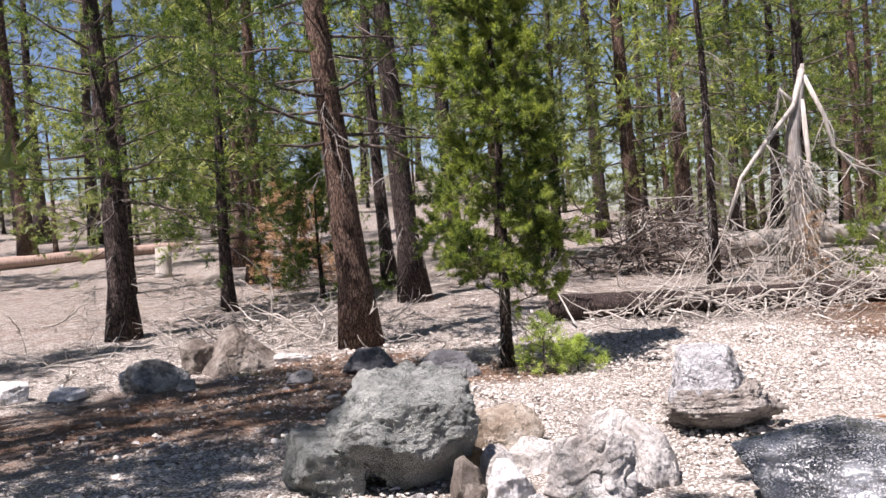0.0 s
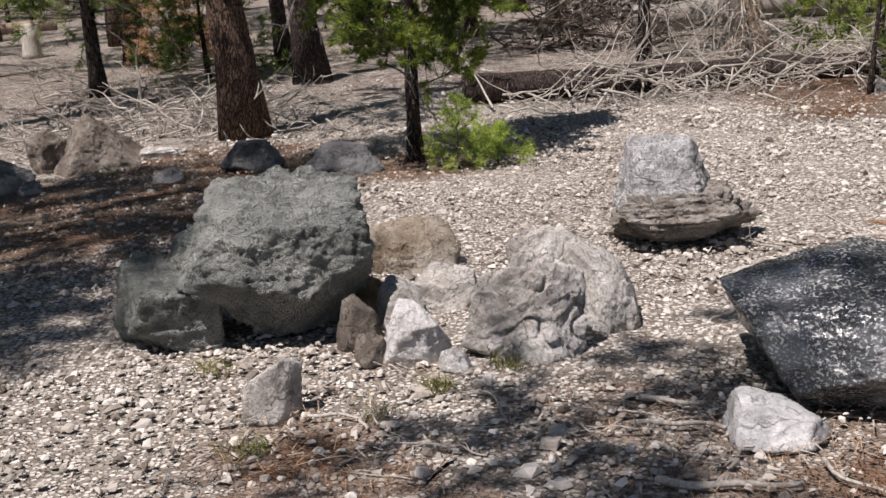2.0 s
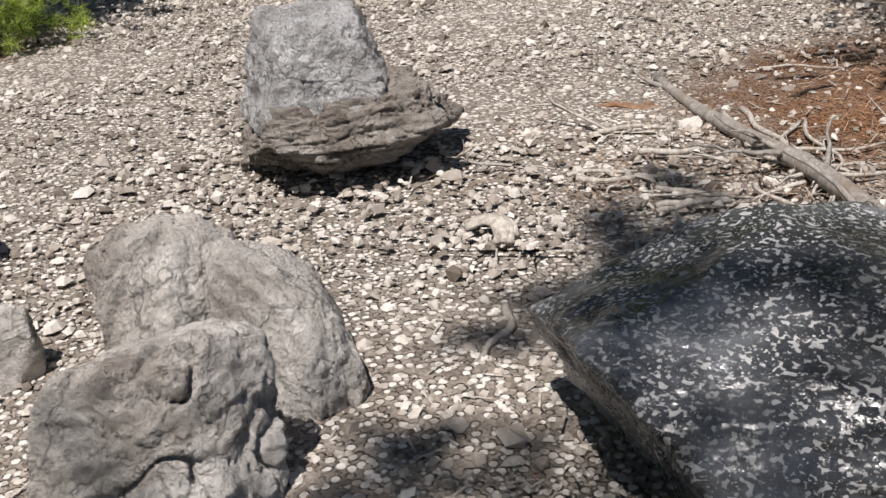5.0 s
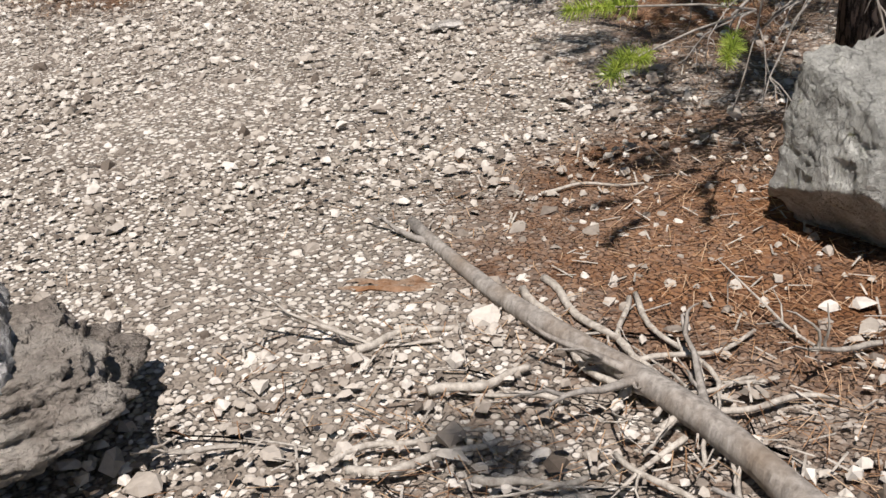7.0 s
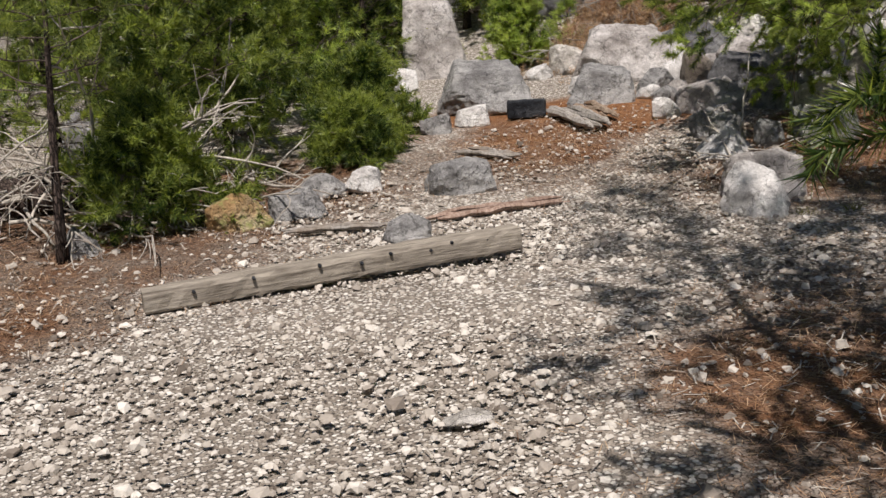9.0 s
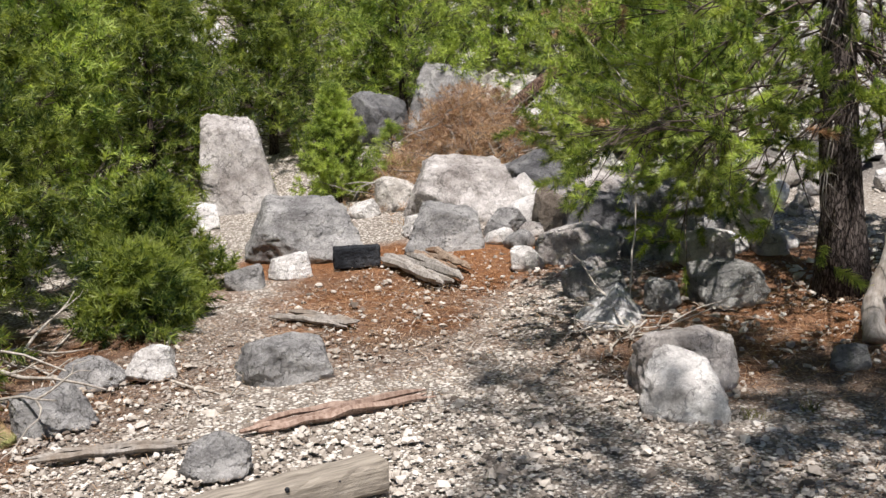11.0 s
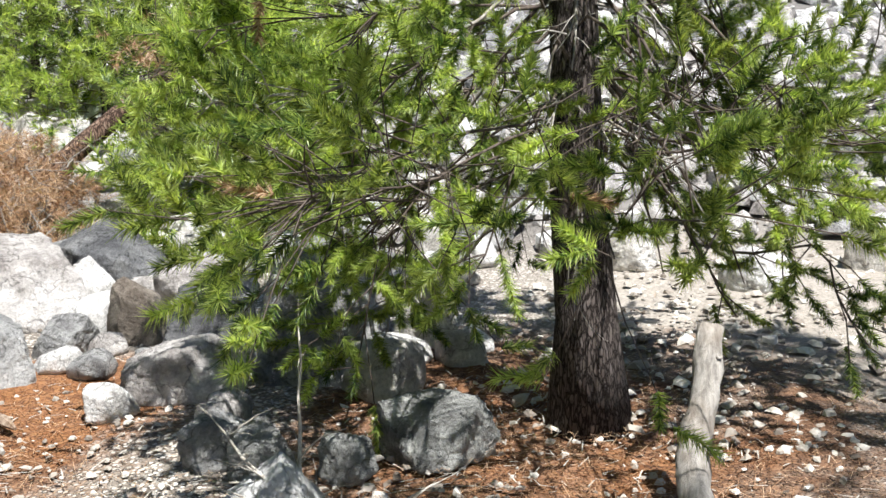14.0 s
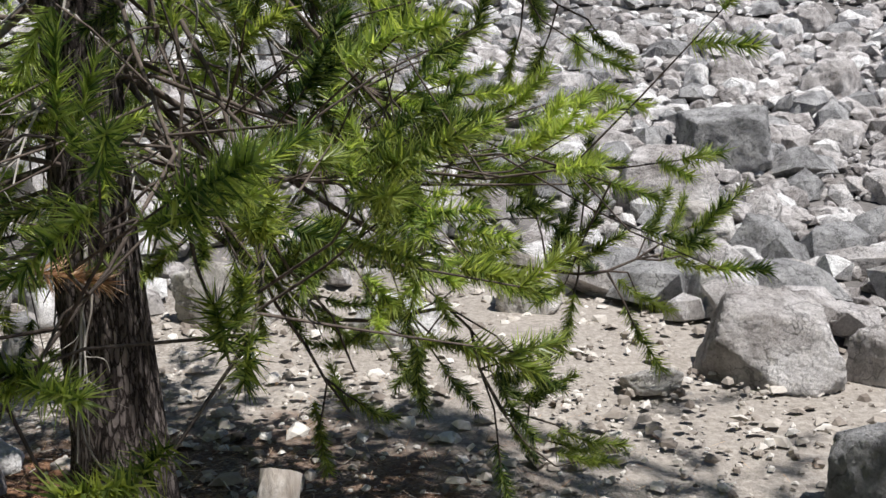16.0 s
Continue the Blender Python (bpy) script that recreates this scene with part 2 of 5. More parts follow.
RUST_STONE = stone("rose_grey_stone", (0.24, 0.215, 0.20), (0.43, 0.40, 0.38), (0.62, 0.59, 0.57), scale=1.1, relief=0.9)
LICHEN_STONE = stone("lichen_stone", (0.30, 0.30, 0.28), (0.47, 0.47, 0.44), (0.62, 0.62, 0.58), lichen=(0.46, 0.46, 0.20), amount=0.64)
OCHRE_LICHEN = stone("lichen_ochre_stone", (0.33, 0.20, 0.09), (0.48, 0.32, 0.16), (0.55, 0.45, 0.30), lichen=(0.38, 0.42, 0.14), amount=0.55)
SPOT_STONE = stone("spotted_stone", (0.13, 0.13, 0.125), (0.26, 0.26, 0.25), (0.42, 0.42, 0.40), lichen=(0.60, 0.60, 0.56), scale=1.6, amount=0.6)
CRUST_STONE = stone("crusted_stone", (0.20, 0.17, 0.145), (0.34, 0.30, 0.26), (0.46, 0.425, 0.38), scale=1.3, strata=0.6, relief=1.0)
BARK_DARK = bark("pine_bark", (0.02, 0.014, 0.012), (0.07, 0.05, 0.042), (0.19, 0.15, 0.13))
BARK_PINE = bark("scaly_pine_bark", (0.024, 0.018, 0.016), (0.085, 0.068, 0.06), (0.25, 0.215, 0.20), 1.5)
BARK_RED = bark("ruddy_bark", (0.05, 0.03, 0.022), (0.17, 0.105, 0.075), (0.30, 0.22, 0.17))
DEAD_WOOD = wood("bleached_dead_wood", (0.24, 0.205, 0.17), (0.58, 0.54, 0.48))
GREY_WOOD = wood("silvered_wood", (0.15, 0.135, 0.12), (0.42, 0.39, 0.355), warm=(0.22, 0.17, 0.125))
ROT_WOOD = wood("rotten_wood", (0.12, 0.075, 0.045), (0.38, 0.30, 0.23), warm=(0.27, 0.115, 0.04))
RED_LOG = wood("ruddy_log_wood", (0.17, 0.10, 0.07), (0.44, 0.33, 0.27))
TWIG = wood("brown_twig_wood", (0.045, 0.033, 0.026), (0.15, 0.12, 0.10))
NEEDLES = foliage("pine_needles", (0.022, 0.05, 0.014), (0.13, 0.185, 0.045), (0.34, 0.40, 0.11))
# Paler, flatter needle green: the haze of distance put into the colour.
NEEDLES_FAR = foliage("hazed_far_needles", (0.07, 0.105, 0.04), (0.19, 0.235, 0.085), (0.33, 0.37, 0.16))
# Bright green of young pines; on larger pines it paints sunlit foliage.
NEEDLES_LIGHT = foliage("young_and_sunlit_needles", (0.06, 0.115, 0.03), (0.29, 0.385, 0.10), (0.52, 0.61, 0.19))
NEEDLES_BROWN = foliage("dead_needles", (0.15, 0.075, 0.04), (0.38, 0.22, 0.125), (0.58, 0.42, 0.29), 0.25)
# Darkened copy of the needle green: shade of the crowns put into colour.
NEEDLES_DARK = foliage("shaded_pine_needles", (0.018, 0.042, 0.012), (0.06, 0.10, 0.028), (0.17, 0.23, 0.055))
GRASS = foliage("grass_blades", (0.09, 0.10, 0.03), (0.19, 0.19, 0.06), (0.34, 0.32, 0.15), 0.3)
GREY_PALE = stone("pale_grey_stone", (0.30, 0.295, 0.29), (0.46, 0.455, 0.45), (0.60, 0.595, 0.585), scale=1.0, relief=0.5)
SPECK_STONE = stone("speckled_light_stone", (0.32, 0.305, 0.295), (0.60, 0.59, 0.58), (0.80, 0.79, 0.78), scale=2.4, relief=1.1)
CHAR = stone("blackened_wood", (0.012, 0.014, 0.018), (0.03, 0.034, 0.042), (0.07, 0.075, 0.085), scale=2.0)

# ---- tools of the build ----


def smooth(a, b, x):
    t = np.clip((x - a) / (b - a), 0, 1)
    return t * t * (3 - 2 * t)


def terrain(x, y):
    """Height of the bare ground: level clearing, forest floor rising ahead, talus slope to the east."""
    x, y = np.asarray(x, float), np.asarray(y, float)
    d = np.maximum(0, y - 11.0)
    n = ((0.045 - 0.015 * smooth(-1, 5, x)) * d + 0.0005 * np.minimum(d, 60) ** 2) * (1 - smooth(6, 12, x))
    u = x + 0.25 * (y - 10.5) - 9.3
    e = 0.09 * np.clip(u, 0, 5) + 0.24 * np.maximum(0, u - 5) + 0.12 * np.maximum(0, u - 14)
    return n + np.minimum(e, 14.0) * (1 - 0.93 * smooth(24, 40, y))


def gz(x, y):
    return float(terrain(x, y))


class Bag:
    """Collects vertices and faces of one mesh."""

    def __init__(self):
        self.v, self.f, self.n = [], [], 0

    def add(self, v, f):
        v = np.asarray(v, float).reshape(-1, 3)
        self.v.append(v)
        self.f.extend((np.asarray(f) + self.n).tolist())
        self.n += len(v)

    def mesh(self, name, mat, flat=False):
        me = bpy.data.meshes.new(name)
        me.from_pydata(np.concatenate(self.v) if self.v else [], [], self.f)
        me.materials.append(mat)
        me.polygons.foreach_set("use_smooth", np.full(len(me.polygons), not flat))
        me.update()
        return me


def root(name, x, y, z, label, category, group="", kind=""):
    ob = new(name)
    ob.empty_display_size = 0.1
    ob.location = (x, y, z)
    return tagged(ob, label, category, group, kind)


def part(name, me, parent, label=""):
    ob = new(name, me)
    ob.parent = parent
    return tagged(ob, label)


def tube(bag, pts, radii, sides=6, wob=0.0, rng=None, cap=True):
    pts, radii = np.asarray(pts, float), np.asarray(radii, float)
    k = len(pts)
    tan = np.gradient(pts, axis=0)
    tan /= np.linalg.norm(tan, axis=1)[:, None] + 1e-9
    up = np.array([0, 0, 1.0]) if abs(tan[:, 2]).mean() < 0.85 else np.array([1.0, 0, 0])
    s = np.cross(tan, up)
    s /= np.linalg.norm(s, axis=1)[:, None] + 1e-9
    w = np.cross(s, tan)
    a = np.linspace(0, 2 * np.pi, sides, endpoint=False)
    rr = radii[:, None] * np.ones(sides)
    if wob and rng is not None:
        rr = rr * (1 + wob * rng.uniform(-1, 1, rr.shape))
    v = pts[:, None] + rr[..., None] * (np.cos(a)[None, :, None] * s[:, None] + np.sin(a)[None, :, None] * w[:, None])
    i, j = np.meshgrid(np.arange(k - 1), np.arange(sides), indexing="ij")
    i, j = i.ravel(), j.ravel()
    j2 = (j + 1) % sides
    q = np.stack([i * sides + j, i * sides + j2, (i + 1) * sides + j2, (i + 1) * sides + j], 1)
    bag.add(v.reshape(-1, 3), q[:, ::-1])
    if cap:
        bag.f.append([bag.n - k * sides + t for t in range(sides)])
        bag.f.append([bag.n - sides + t for t in range(sides)][::-1])


def bend(rng, start, way, length, n=6, sag=0.0, wander=0.18):
    """A wandering line from start."""
    p, d = np.array(start, float), np.array(way, float)
    d /= np.linalg.norm(d) + 1e-9
    out = [p.copy()]
    for _ in range(n - 1):
        d = d + rng.normal(0, wander, 3) + np.array([0, 0, sag / n])
        d /= np.linalg.norm(d)
        p = p + d * length / (n - 1)
        out.append(p.copy())
    return np.array(out)


def dead_branch(bag, rng, start, way, length, r, twigs=4, depth=2, sag=-0.2, floor=None, wander=0.16):
    pts = bend(rng, start, way, length, 7, sag, wander)
    if floor is not None:
        pts[:, 2] = np.maximum(pts[:, 2], terrain(pts[:, 0], pts[:, 1]) + r + floor)
    tube(bag, pts, np.linspace(r, r * 0.3, 7), 5 if r > 0.008 else 4, cap=r > 0.02)
    if depth > 0:
        for _ in range(twigs):
            i = rng.integers(1, 6)
            d = pts[min(i + 1, 6)] - pts[i]
            d = d / (np.linalg.norm(d) + 1e-9) + rng.normal(0, 0.75, 3)
            dead_branch(bag, rng, pts[i], d, length * rng.uniform(0.25, 0.5), r * 0.5, max(1, twigs - 2), depth - 1, sag, floor, wander * 1.4)


def needles(bag, rng, centre, axis, length, n, nl, nw, spread=1.5):
    """Bottle-brush tufts: n thin blades round each axis."""
    c, a = np.asarray(centre, float), np.asarray(axis, float)
    a = a / (np.linalg.norm(a, axis=1)[:, None] + 1e-9)
    m = len(c)
    h = np.where(np.abs(a[:, 2:3]) < 0.9, np.array([[0, 0, 1.0]]), np.array([[1.0, 0, 0]]))
    s = np.cross(a, h)
    s /= np.linalg.norm(s, axis=1)[:, None] + 1e-9
    w = np.cross(a, s)
    u = rng.uniform(0, 1, (m, n, 1))
    ph = rng.uniform(0, 2 * np.pi, (m, n, 1))
    rad = np.cos(ph) * s[:, None] + np.sin(ph) * w[:, None]
    lean = rng.uniform(0.25, 0.95, (m, n, 1))
    d = a[:, None] * lean + rad * spread * (1.15 - 0.6 * u)
    d /= np.linalg.norm(d, axis=2)[..., None]
    size = rng.uniform(0.75, 1.15, (m, 1, 1))
    base = c[:, None] + a[:, None] * length * u * size
    side = np.cross(d, rng.normal(0, 1, (m, n, 3)))
    side /= np.linalg.norm(side, axis=2)[..., None] + 1e-9
    tip = base + d * nl * size * rng.uniform(0.8, 1.15, (m, n, 1))
    v = np.stack([base - side * nw, base + side * nw, tip], 2).reshape(-1, 3)
    bag.add(v, np.arange(len(v)).reshape(-1, 3))


def unit_ball(detail):
    bm = bmesh.new()
    bmesh.ops.create_icosphere(bm, subdivisions=detail, radius=1.0)
    v = np.array([x.co[:] for x in bm.verts])
    v /= np.linalg.norm(v, axis=1)[:, None]
    f = np.array([[x.index for x in t.verts] for t in bm.faces])
    bm.free()
    return v, f


BALLS = {k: unit_ball(k) for k in (1, 2, 3, 4, 5, 6)}
CHIP = np.array([(0.62 * math.cos(1.2566 * k), 0.62 * math.sin(1.2566 * k), 0.62) for k in range(5)] + [(math.cos(1.2566 * k + 0.6283), math.sin(1.2566 * k + 0.6283), -0.25) for k in range(5)])
CHIP_FACES = np.array([(0, 1, 2), (0, 2, 3), (0, 3, 4)] + [t for k in range(5) for t in ((k, k + 5, (k + 1) % 5), ((k + 1) % 5, k + 5, (k + 1) % 5 + 5))])


def facets(seed, n=9, lo=0.55, hi=0.82):
    """Cutting planes of a broken block: sides all round, a few tilted top faces, a base."""
    r = np.random.default_rng(seed)
    k = max(4, n - 4)
    az = 2 * np.pi * (np.arange(k) + r.uniform(-0.33, 0.33, k)) / k + r.uniform(0, 6.28)
    el = r.uniform(-0.15, 0.55, k)
    az2, el2 = r.uniform(0, 6.28, 3), r.uniform(0.75, 1.4, 3)
    az, el = np.concatenate([az, az2]), np.concatenate([el, el2])
    nn = np.stack([np.cos(az) * np.cos(el), np.sin(az) * np.cos(el), np.sin(el)], 1)
    return np.concatenate([nn, [[0, 0, -1]]]), np.concatenate([r.uniform(lo, hi, k), r.uniform(0.5, 0.72, 3), [0.6]])


def rock_shape(size, seed, detail=4, planes=None, sharp=150, lumps=0.012, grit=0.012, ledge=0.0, crack=0.035, chips=14, rug=0.05, gash=0.0):
    """A boulder: blended cutting planes, then lumps, grit and ledges. Its base lies at z = 0."""
    d, f = BALLS[detail]
    if planes is None:
        n, h = facets(seed, 9 + seed % 2)
    else:
        n = np.array([p[:3] for p in planes], float)
        n /= np.linalg.norm(n, axis=1)[:, None]
        h = np.array([p[3] for p in planes], float)
    q = np.maximum(0, d @ n.T) / h
    q = np.column_stack([q, np.full(len(q), 0.9 if planes is None else 0.72)])
    r = (q ** sharp).sum(1) ** (-1.0 / sharp)
    v = d * r[:, None]
    rc = np.random.default_rng(seed + 5000)
    for _ in range(chips if planes is None else min(chips, 5)):
        w = rc.normal(0, 1, 3)
        w /= np.linalg.norm(w)
        s = v @ w
        top = s.max() * (rc.uniform(0.82, 0.96) if planes is None else rc.uniform(0.90, 0.98))
        k = np.where(s > top, top / np.maximum(s, 1e-6), 1.0)
        v = v * k[:, None]
    if lumps or grit or ledge:
        off = seed * 7.31
        k = []
        for p in v:
            w = Vector(p) + Vector((off, off * 0.7, -off))
            a = noise.noise(w * 1.6) * lumps * 1.6 + noise.noise(w * 4.5) * lumps * 0.8
            a += noise.noise(w * 11) * grit + (noise.noise(w * 25) * grit * 0.7 if detail > 3 else 0)
            if rug:
                a += rug * (0.55 - noise.turbulence(w * 2.2, 5, True, amplitude_scale=0.55))
            if gash:
                g = abs(noise.noise(w * 1.25 + Vector((3, 1, 0.6 * noise.noise(w * 2.5)))))
                a -= gash * max(0, 0.055 - g) / 0.055
            if crack:
                g = abs(noise.noise(w * 1.9 + Vector((0, 0, 2 * noise.noise(w * 3)))))
                a -= crack * max(0, 0.07 - g) / 0.07
                a += crack * 0.8 * (noise.cell(w * 2.2 + Vector((1, 1, 1)) * noise.noise(w * 4)) - 0.0)
            if ledge:
                step = 5 * (p[2] + 0.35 * noise.noise(w * 1.3))
                a += ledge * (min(1, 4 * (step - math.floor(step))) - 0.5)
                a += ledge * noise.noise(Vector((w.x * 1.5, w.y * 1.5, w.z * 9)))
            k.append(1 + a)
        v = v * np.array(k)[:, None]
    lo, hi = v.min(0), v.max(0)
    v = (v - (lo + hi) / 2) / (hi - lo) * np.array(size)
    v[:, 2] += size[2] / 2
    return v, f


def boulder(name, xy, size, yaw, seed, mat, label, category="rock", group="", sink=0.12, detail=5, tilt=(0, 0), z=None, **kw):
    v, f = rock_shape(size, seed, detail, **kw)
    bag = Bag()
    bag.add(v, f)
    ob = new(name, bag.mesh(name, mat))
    zz = gz(*xy) - sink * size[2] if z is None else z
    ob.matrix_world = pose(xy[0], xy[1], zz, tilt[0], tilt[1], yaw)
    return tagged(ob, label, category, group)


def pine(name, x, y, height, r0, low, spread, limbs, seed, tuft=(0.14, 44, 0.07, 0.0022), twigs=7, lean=(0, 0), mat=None, bark_mat=None, dead=0,
         dead_low=0.05, dead_len=0.8, label="", category="pine tree", group="", droop=0.25, top=0.06, sides=12, bias=None, sway=0.06, skew=1.25, split=False, rust=0, round_top=0.75, inner=0.3, limb_r=0.13, ends=2, wander=0.13, dead_twigs=4, twig_wood=True):
    """A pine: tapered trunk, limbs with side twigs that carry needle tufts, dead lower limbs."""
    rng = np.random.default_rng(seed)
    mat, bark_mat = mat or NEEDLES, bark_mat or BARK_DARK
    ob = root(name, x, y, gz(x, y), label, category, group)
    t = np.linspace(0, 1, 14)
    axis = np.stack([lean[0] * t * height + sway * height * 0.12 * np.sin(t * 5 + seed), lean[1] * t * height + sway * height * 0.12 * np.cos(t * 4 + seed * 2), t * height - 0.06], 1)
    axis[:, :2] -= axis[0, :2]
    rad = r0 * (1 - (1 - top) * t ** 0.9) * (1 + 0.35 * np.exp(-t * height / 0.18))
    trunk = Bag()
    tube(trunk, axis, rad, sides, 0.07, rng)
    part("trunk", trunk.mesh("trunk", bark_mat), ob)
    wood_bag, green = Bag(), Bag()
    at = lambda s: np.array([np.interp(s, t, axis[:, i]) for i in range(3)])
    grid = np.linspace(0, 1, 7)
    for i in range(limbs):
        C, A = [], []
        if split:
            wood_bag, green = Bag(), Bag()
        k = ((i + rng.uniform(0, 0.9)) / limbs) ** skew
        s = low + (0.985 - low) * k
        az = i * 2.399 + rng.normal(0, 0.35)
        ln = spread * rng.uniform(0.6, 1.1) * (1 - round_top * k ** 1.4)
        way = np.array([math.cos(az), math.sin(az), 0.2 + 0.8 * k - droop * (1 - k)])
        if bias is not None:
            ln *= 1 + bias[2] * (1 - k) ** 2 * (way[0] * bias[0] + way[1] * bias[1])
        p = bend(rng, at(s), way, ln, 7, 0.3 - droop, wander)
        ground = terrain(p[:, 0] + x, p[:, 1] + y) - gz(x, y) + 0.1
        p[:, 2] = np.maximum(p[:, 2], ground)
        tube(wood_bag, p, np.linspace(max(0.006, r0 * limb_r * (1 - 0.6 * k)), 0.003, 7), 5, cap=False)
        knots = rng.uniform(inner, 0.95, 3)
        for j in range(twigs):
            q = min(1.0, knots[j % 3] + rng.normal(0, 0.07)) if split else rng.uniform(inner, 1.0)
            o = np.array([np.interp(q, grid, p[:, c]) for c in range(3)])
            d = p[-1] - p[0]
            d = d / (np.linalg.norm(d) + 1e-9) * 0.7 + rng.normal(0, 0.6, 3) + np.array([0, 0, 0.15])
            d /= np.linalg.norm(d)
            tl = min(0.75, ln * rng.uniform(0.15, 0.38))
            e = o + d * tl
            m_ = (o + e) / 2 + rng.normal(0, 0.06 * tl, 3)
            if twig_wood:
                tube(wood_bag, [o, m_, e], [0.0038, 0.003, 0.002], 3, cap=False)
            for g in (0.55, 0.8, 1.0)[-ends:]:
                C.append(o + (e - o) * g)
                A.append(d + rng.normal(0, 0.5, 3) + np.array([0, 0, 0.2]))
        C.append(p[-1])
        A.append(p[-1] - p[-2])
        C, A = np.array(C), np.array(A)
        dry = rng.uniform(0, 1, len(C)) < rust
        needles(green, rng, C[~dry], A[~dry], *tuft)
        if split:
            limb = part("limb", wood_bag.mesh("limb", TWIG), ob)
            # some sprays take the darker needles, so lit and shaded limbs mix by colour
            part("needle_spray", green.mesh("needle_spray", mat if rng.uniform() < 0.7 else NEEDLES, True), limb)
            if dry.any():
                brown = Bag()
                needles(brown, rng, C[dry], A[dry], *tuft)
                part("dry_tuft", brown.mesh("dry_tuft", NEEDLES_BROWN, True), limb, "rusty dead needles")["kind"] = "stuff"
    needles(green, rng, axis[-1:], np.array([[0, 0, 1.0]]), *tuft)
    if not split:
        part("limb_wood", wood_bag.mesh("limb_wood", TWIG), ob)
        part("crown", green.mesh("crown", mat, True), ob)
    if dead:
        db = Bag()
        for i in range(dead):
            s = dead_low + (low + 0.12 - dead_low) * rng.uniform(0, 1)
            az = rng.uniform(0, 2 * math.pi)
            dead_branch(db, rng, at(s), (math.cos(az), math.sin(az), rng.uniform(-0.5, 0.2)), dead_len * rng.uniform(0.4, 1.1), 0.008, dead_twigs, 2 if dead_twigs > 2 else 1, -1.3)
        part("dead_limb_wood", db.mesh("dead_limb_wood", GREY_WOOD), ob, "bare bleached dead lower branches")["kind"] = "stuff"
    return ob


def log(name, a, b, r, mat, label, category="log", seed=1, sides=12, taper=0.8, stubs=0, rise=0.0, bow=0.03, rough=0.09, z=None, group="", stub_len=0.3):
    """A fallen trunk or stick from a to b on the ground, with stubs of limbs."""
    rng = np.random.default_rng(seed)
    a, b = np.array(a, float), np.array(b, float)
    n = 14
    s = np.linspace(0, 1, n)
    pts = a + (b - a) * s[:, None]
    side = np.array([-(b - a)[1], (b - a)[0]])
    off = bow * np.sin(s * math.pi) + bow * 0.5 * np.sin(s * 9 + seed)
    pts = pts + side * off[:, None]
    rad = r * (1 - (1 - taper) * s)
    zz = terrain(pts[:, 0], pts[:, 1]) + rad * 0.85 + rise * s
    ctr = np.array([*(pts[0]), zz[0]])
    p3 = np.column_stack([pts, zz]) - ctr
    bag = Bag()
    tube(bag, p3, rad * (1 + rng.normal(0, 0.04, n)), sides, rough, rng)
    ob = new(name, bag.mesh(name, mat))
    ob.location = ctr
    tagged(ob, label, category, group)
    for i in range(stubs):
        sb = Bag()
        k = rng.integers(1, n - 1)
        d = rng.normal(0, 1, 3)
        d[2] = abs(d[2]) * 0.3
        dead_branch(sb, rng, p3[k], d, stub_len * rng.uniform(0.4, 1.2), r * 0.3, 2, 1, 0)
        part("branch_stub", sb.mesh("branch_stub", mat), ob)
    return ob


def slab(name, a, b, wide, thick, mat, label, seed, group="", lift=0.0):
    """A splintered board of rotting wood with ragged ends, from a to b on the ground."""
    rng = np.random.default_rng(seed)
    a, b = np.array(a, float), np.array(b, float)
    w = np.array([-(b - a)[1], (b - a)[0]]) / np.linalg.norm(b - a)
    bag = Bag()
    strips = 5
    for k in range(strips):
        s0, s1 = rng.uniform(-0.08, 0.12), rng.uniform(0.86, 1.1)
        pts = []
        for s in np.linspace(s0, s1, 9):
            p = a + (b - a) * s + w * wide * ((k + 0.5) / strips - 0.5) + rng.normal(0, 0.004, 2)
            pts.append((*p, gz(*p) + thick * 0.5 + lift * s + rng.normal(0, 0.005) + thick * 0.25 * math.sin(k * 1.7 + s * 3)))
        pts = np.array(pts)
        r = np.full(9, wide / strips * 0.62) * (1 + rng.normal(0, 0.1, 9))
        r[0] *= 0.45
        r[-1] *= 0.3
        tube(bag, pts - (*a, gz(*a)), r, 6, 0.22, rng)
    ob = new(name, bag.mesh(name, mat, True))
    ob.location = (*a, gz(*a))
    return tagged(ob, label, "wood", group)


def heap(name, x, y, size, count, seed, label, length=1.0, r=0.012, category="brush pile", mat=None, turn=0.0, flat=0.4, depth=2):
    """A heap of dead branches on the ground."""
    rng = np.random.default_rng(seed)
    ob = root(name, x, y, gz(x, y), label, category, kind="stuff")
    bag = Bag()
    c, s = math.cos(turn), math.sin(turn)
    for i in range(count):
        u, w = rng.normal(0, 0.42, 2)
        px, py = u * size[0], w * size[1]
        px, py = c * px - s * py, s * px + c * py
        hz = gz(x + px, y + py) - gz(x, y) + size[2] * max(0.02, 1 - u * u - w * w) * rng.uniform(0, 1)
        d = rng.normal(0, 1, 3)
        d[2] *= flat
        st = np.array([px, py, hz])
        pts0 = len(bag.v)
        dead_branch(bag, rng, st, d, length * rng.uniform(0.5, 1.2), r * rng.uniform(0.6, 1.6), 3, depth, -0.15)
        for q in bag.v[pts0:]:
            q[:, 2] = np.maximum(q[:, 2], terrain(q[:, 0] + x, q[:, 1] + y) - gz(x, y) + 0.004)
    part("brushwood", bag.mesh("brushwood", mat or DEAD_WOOD), ob)
    return ob


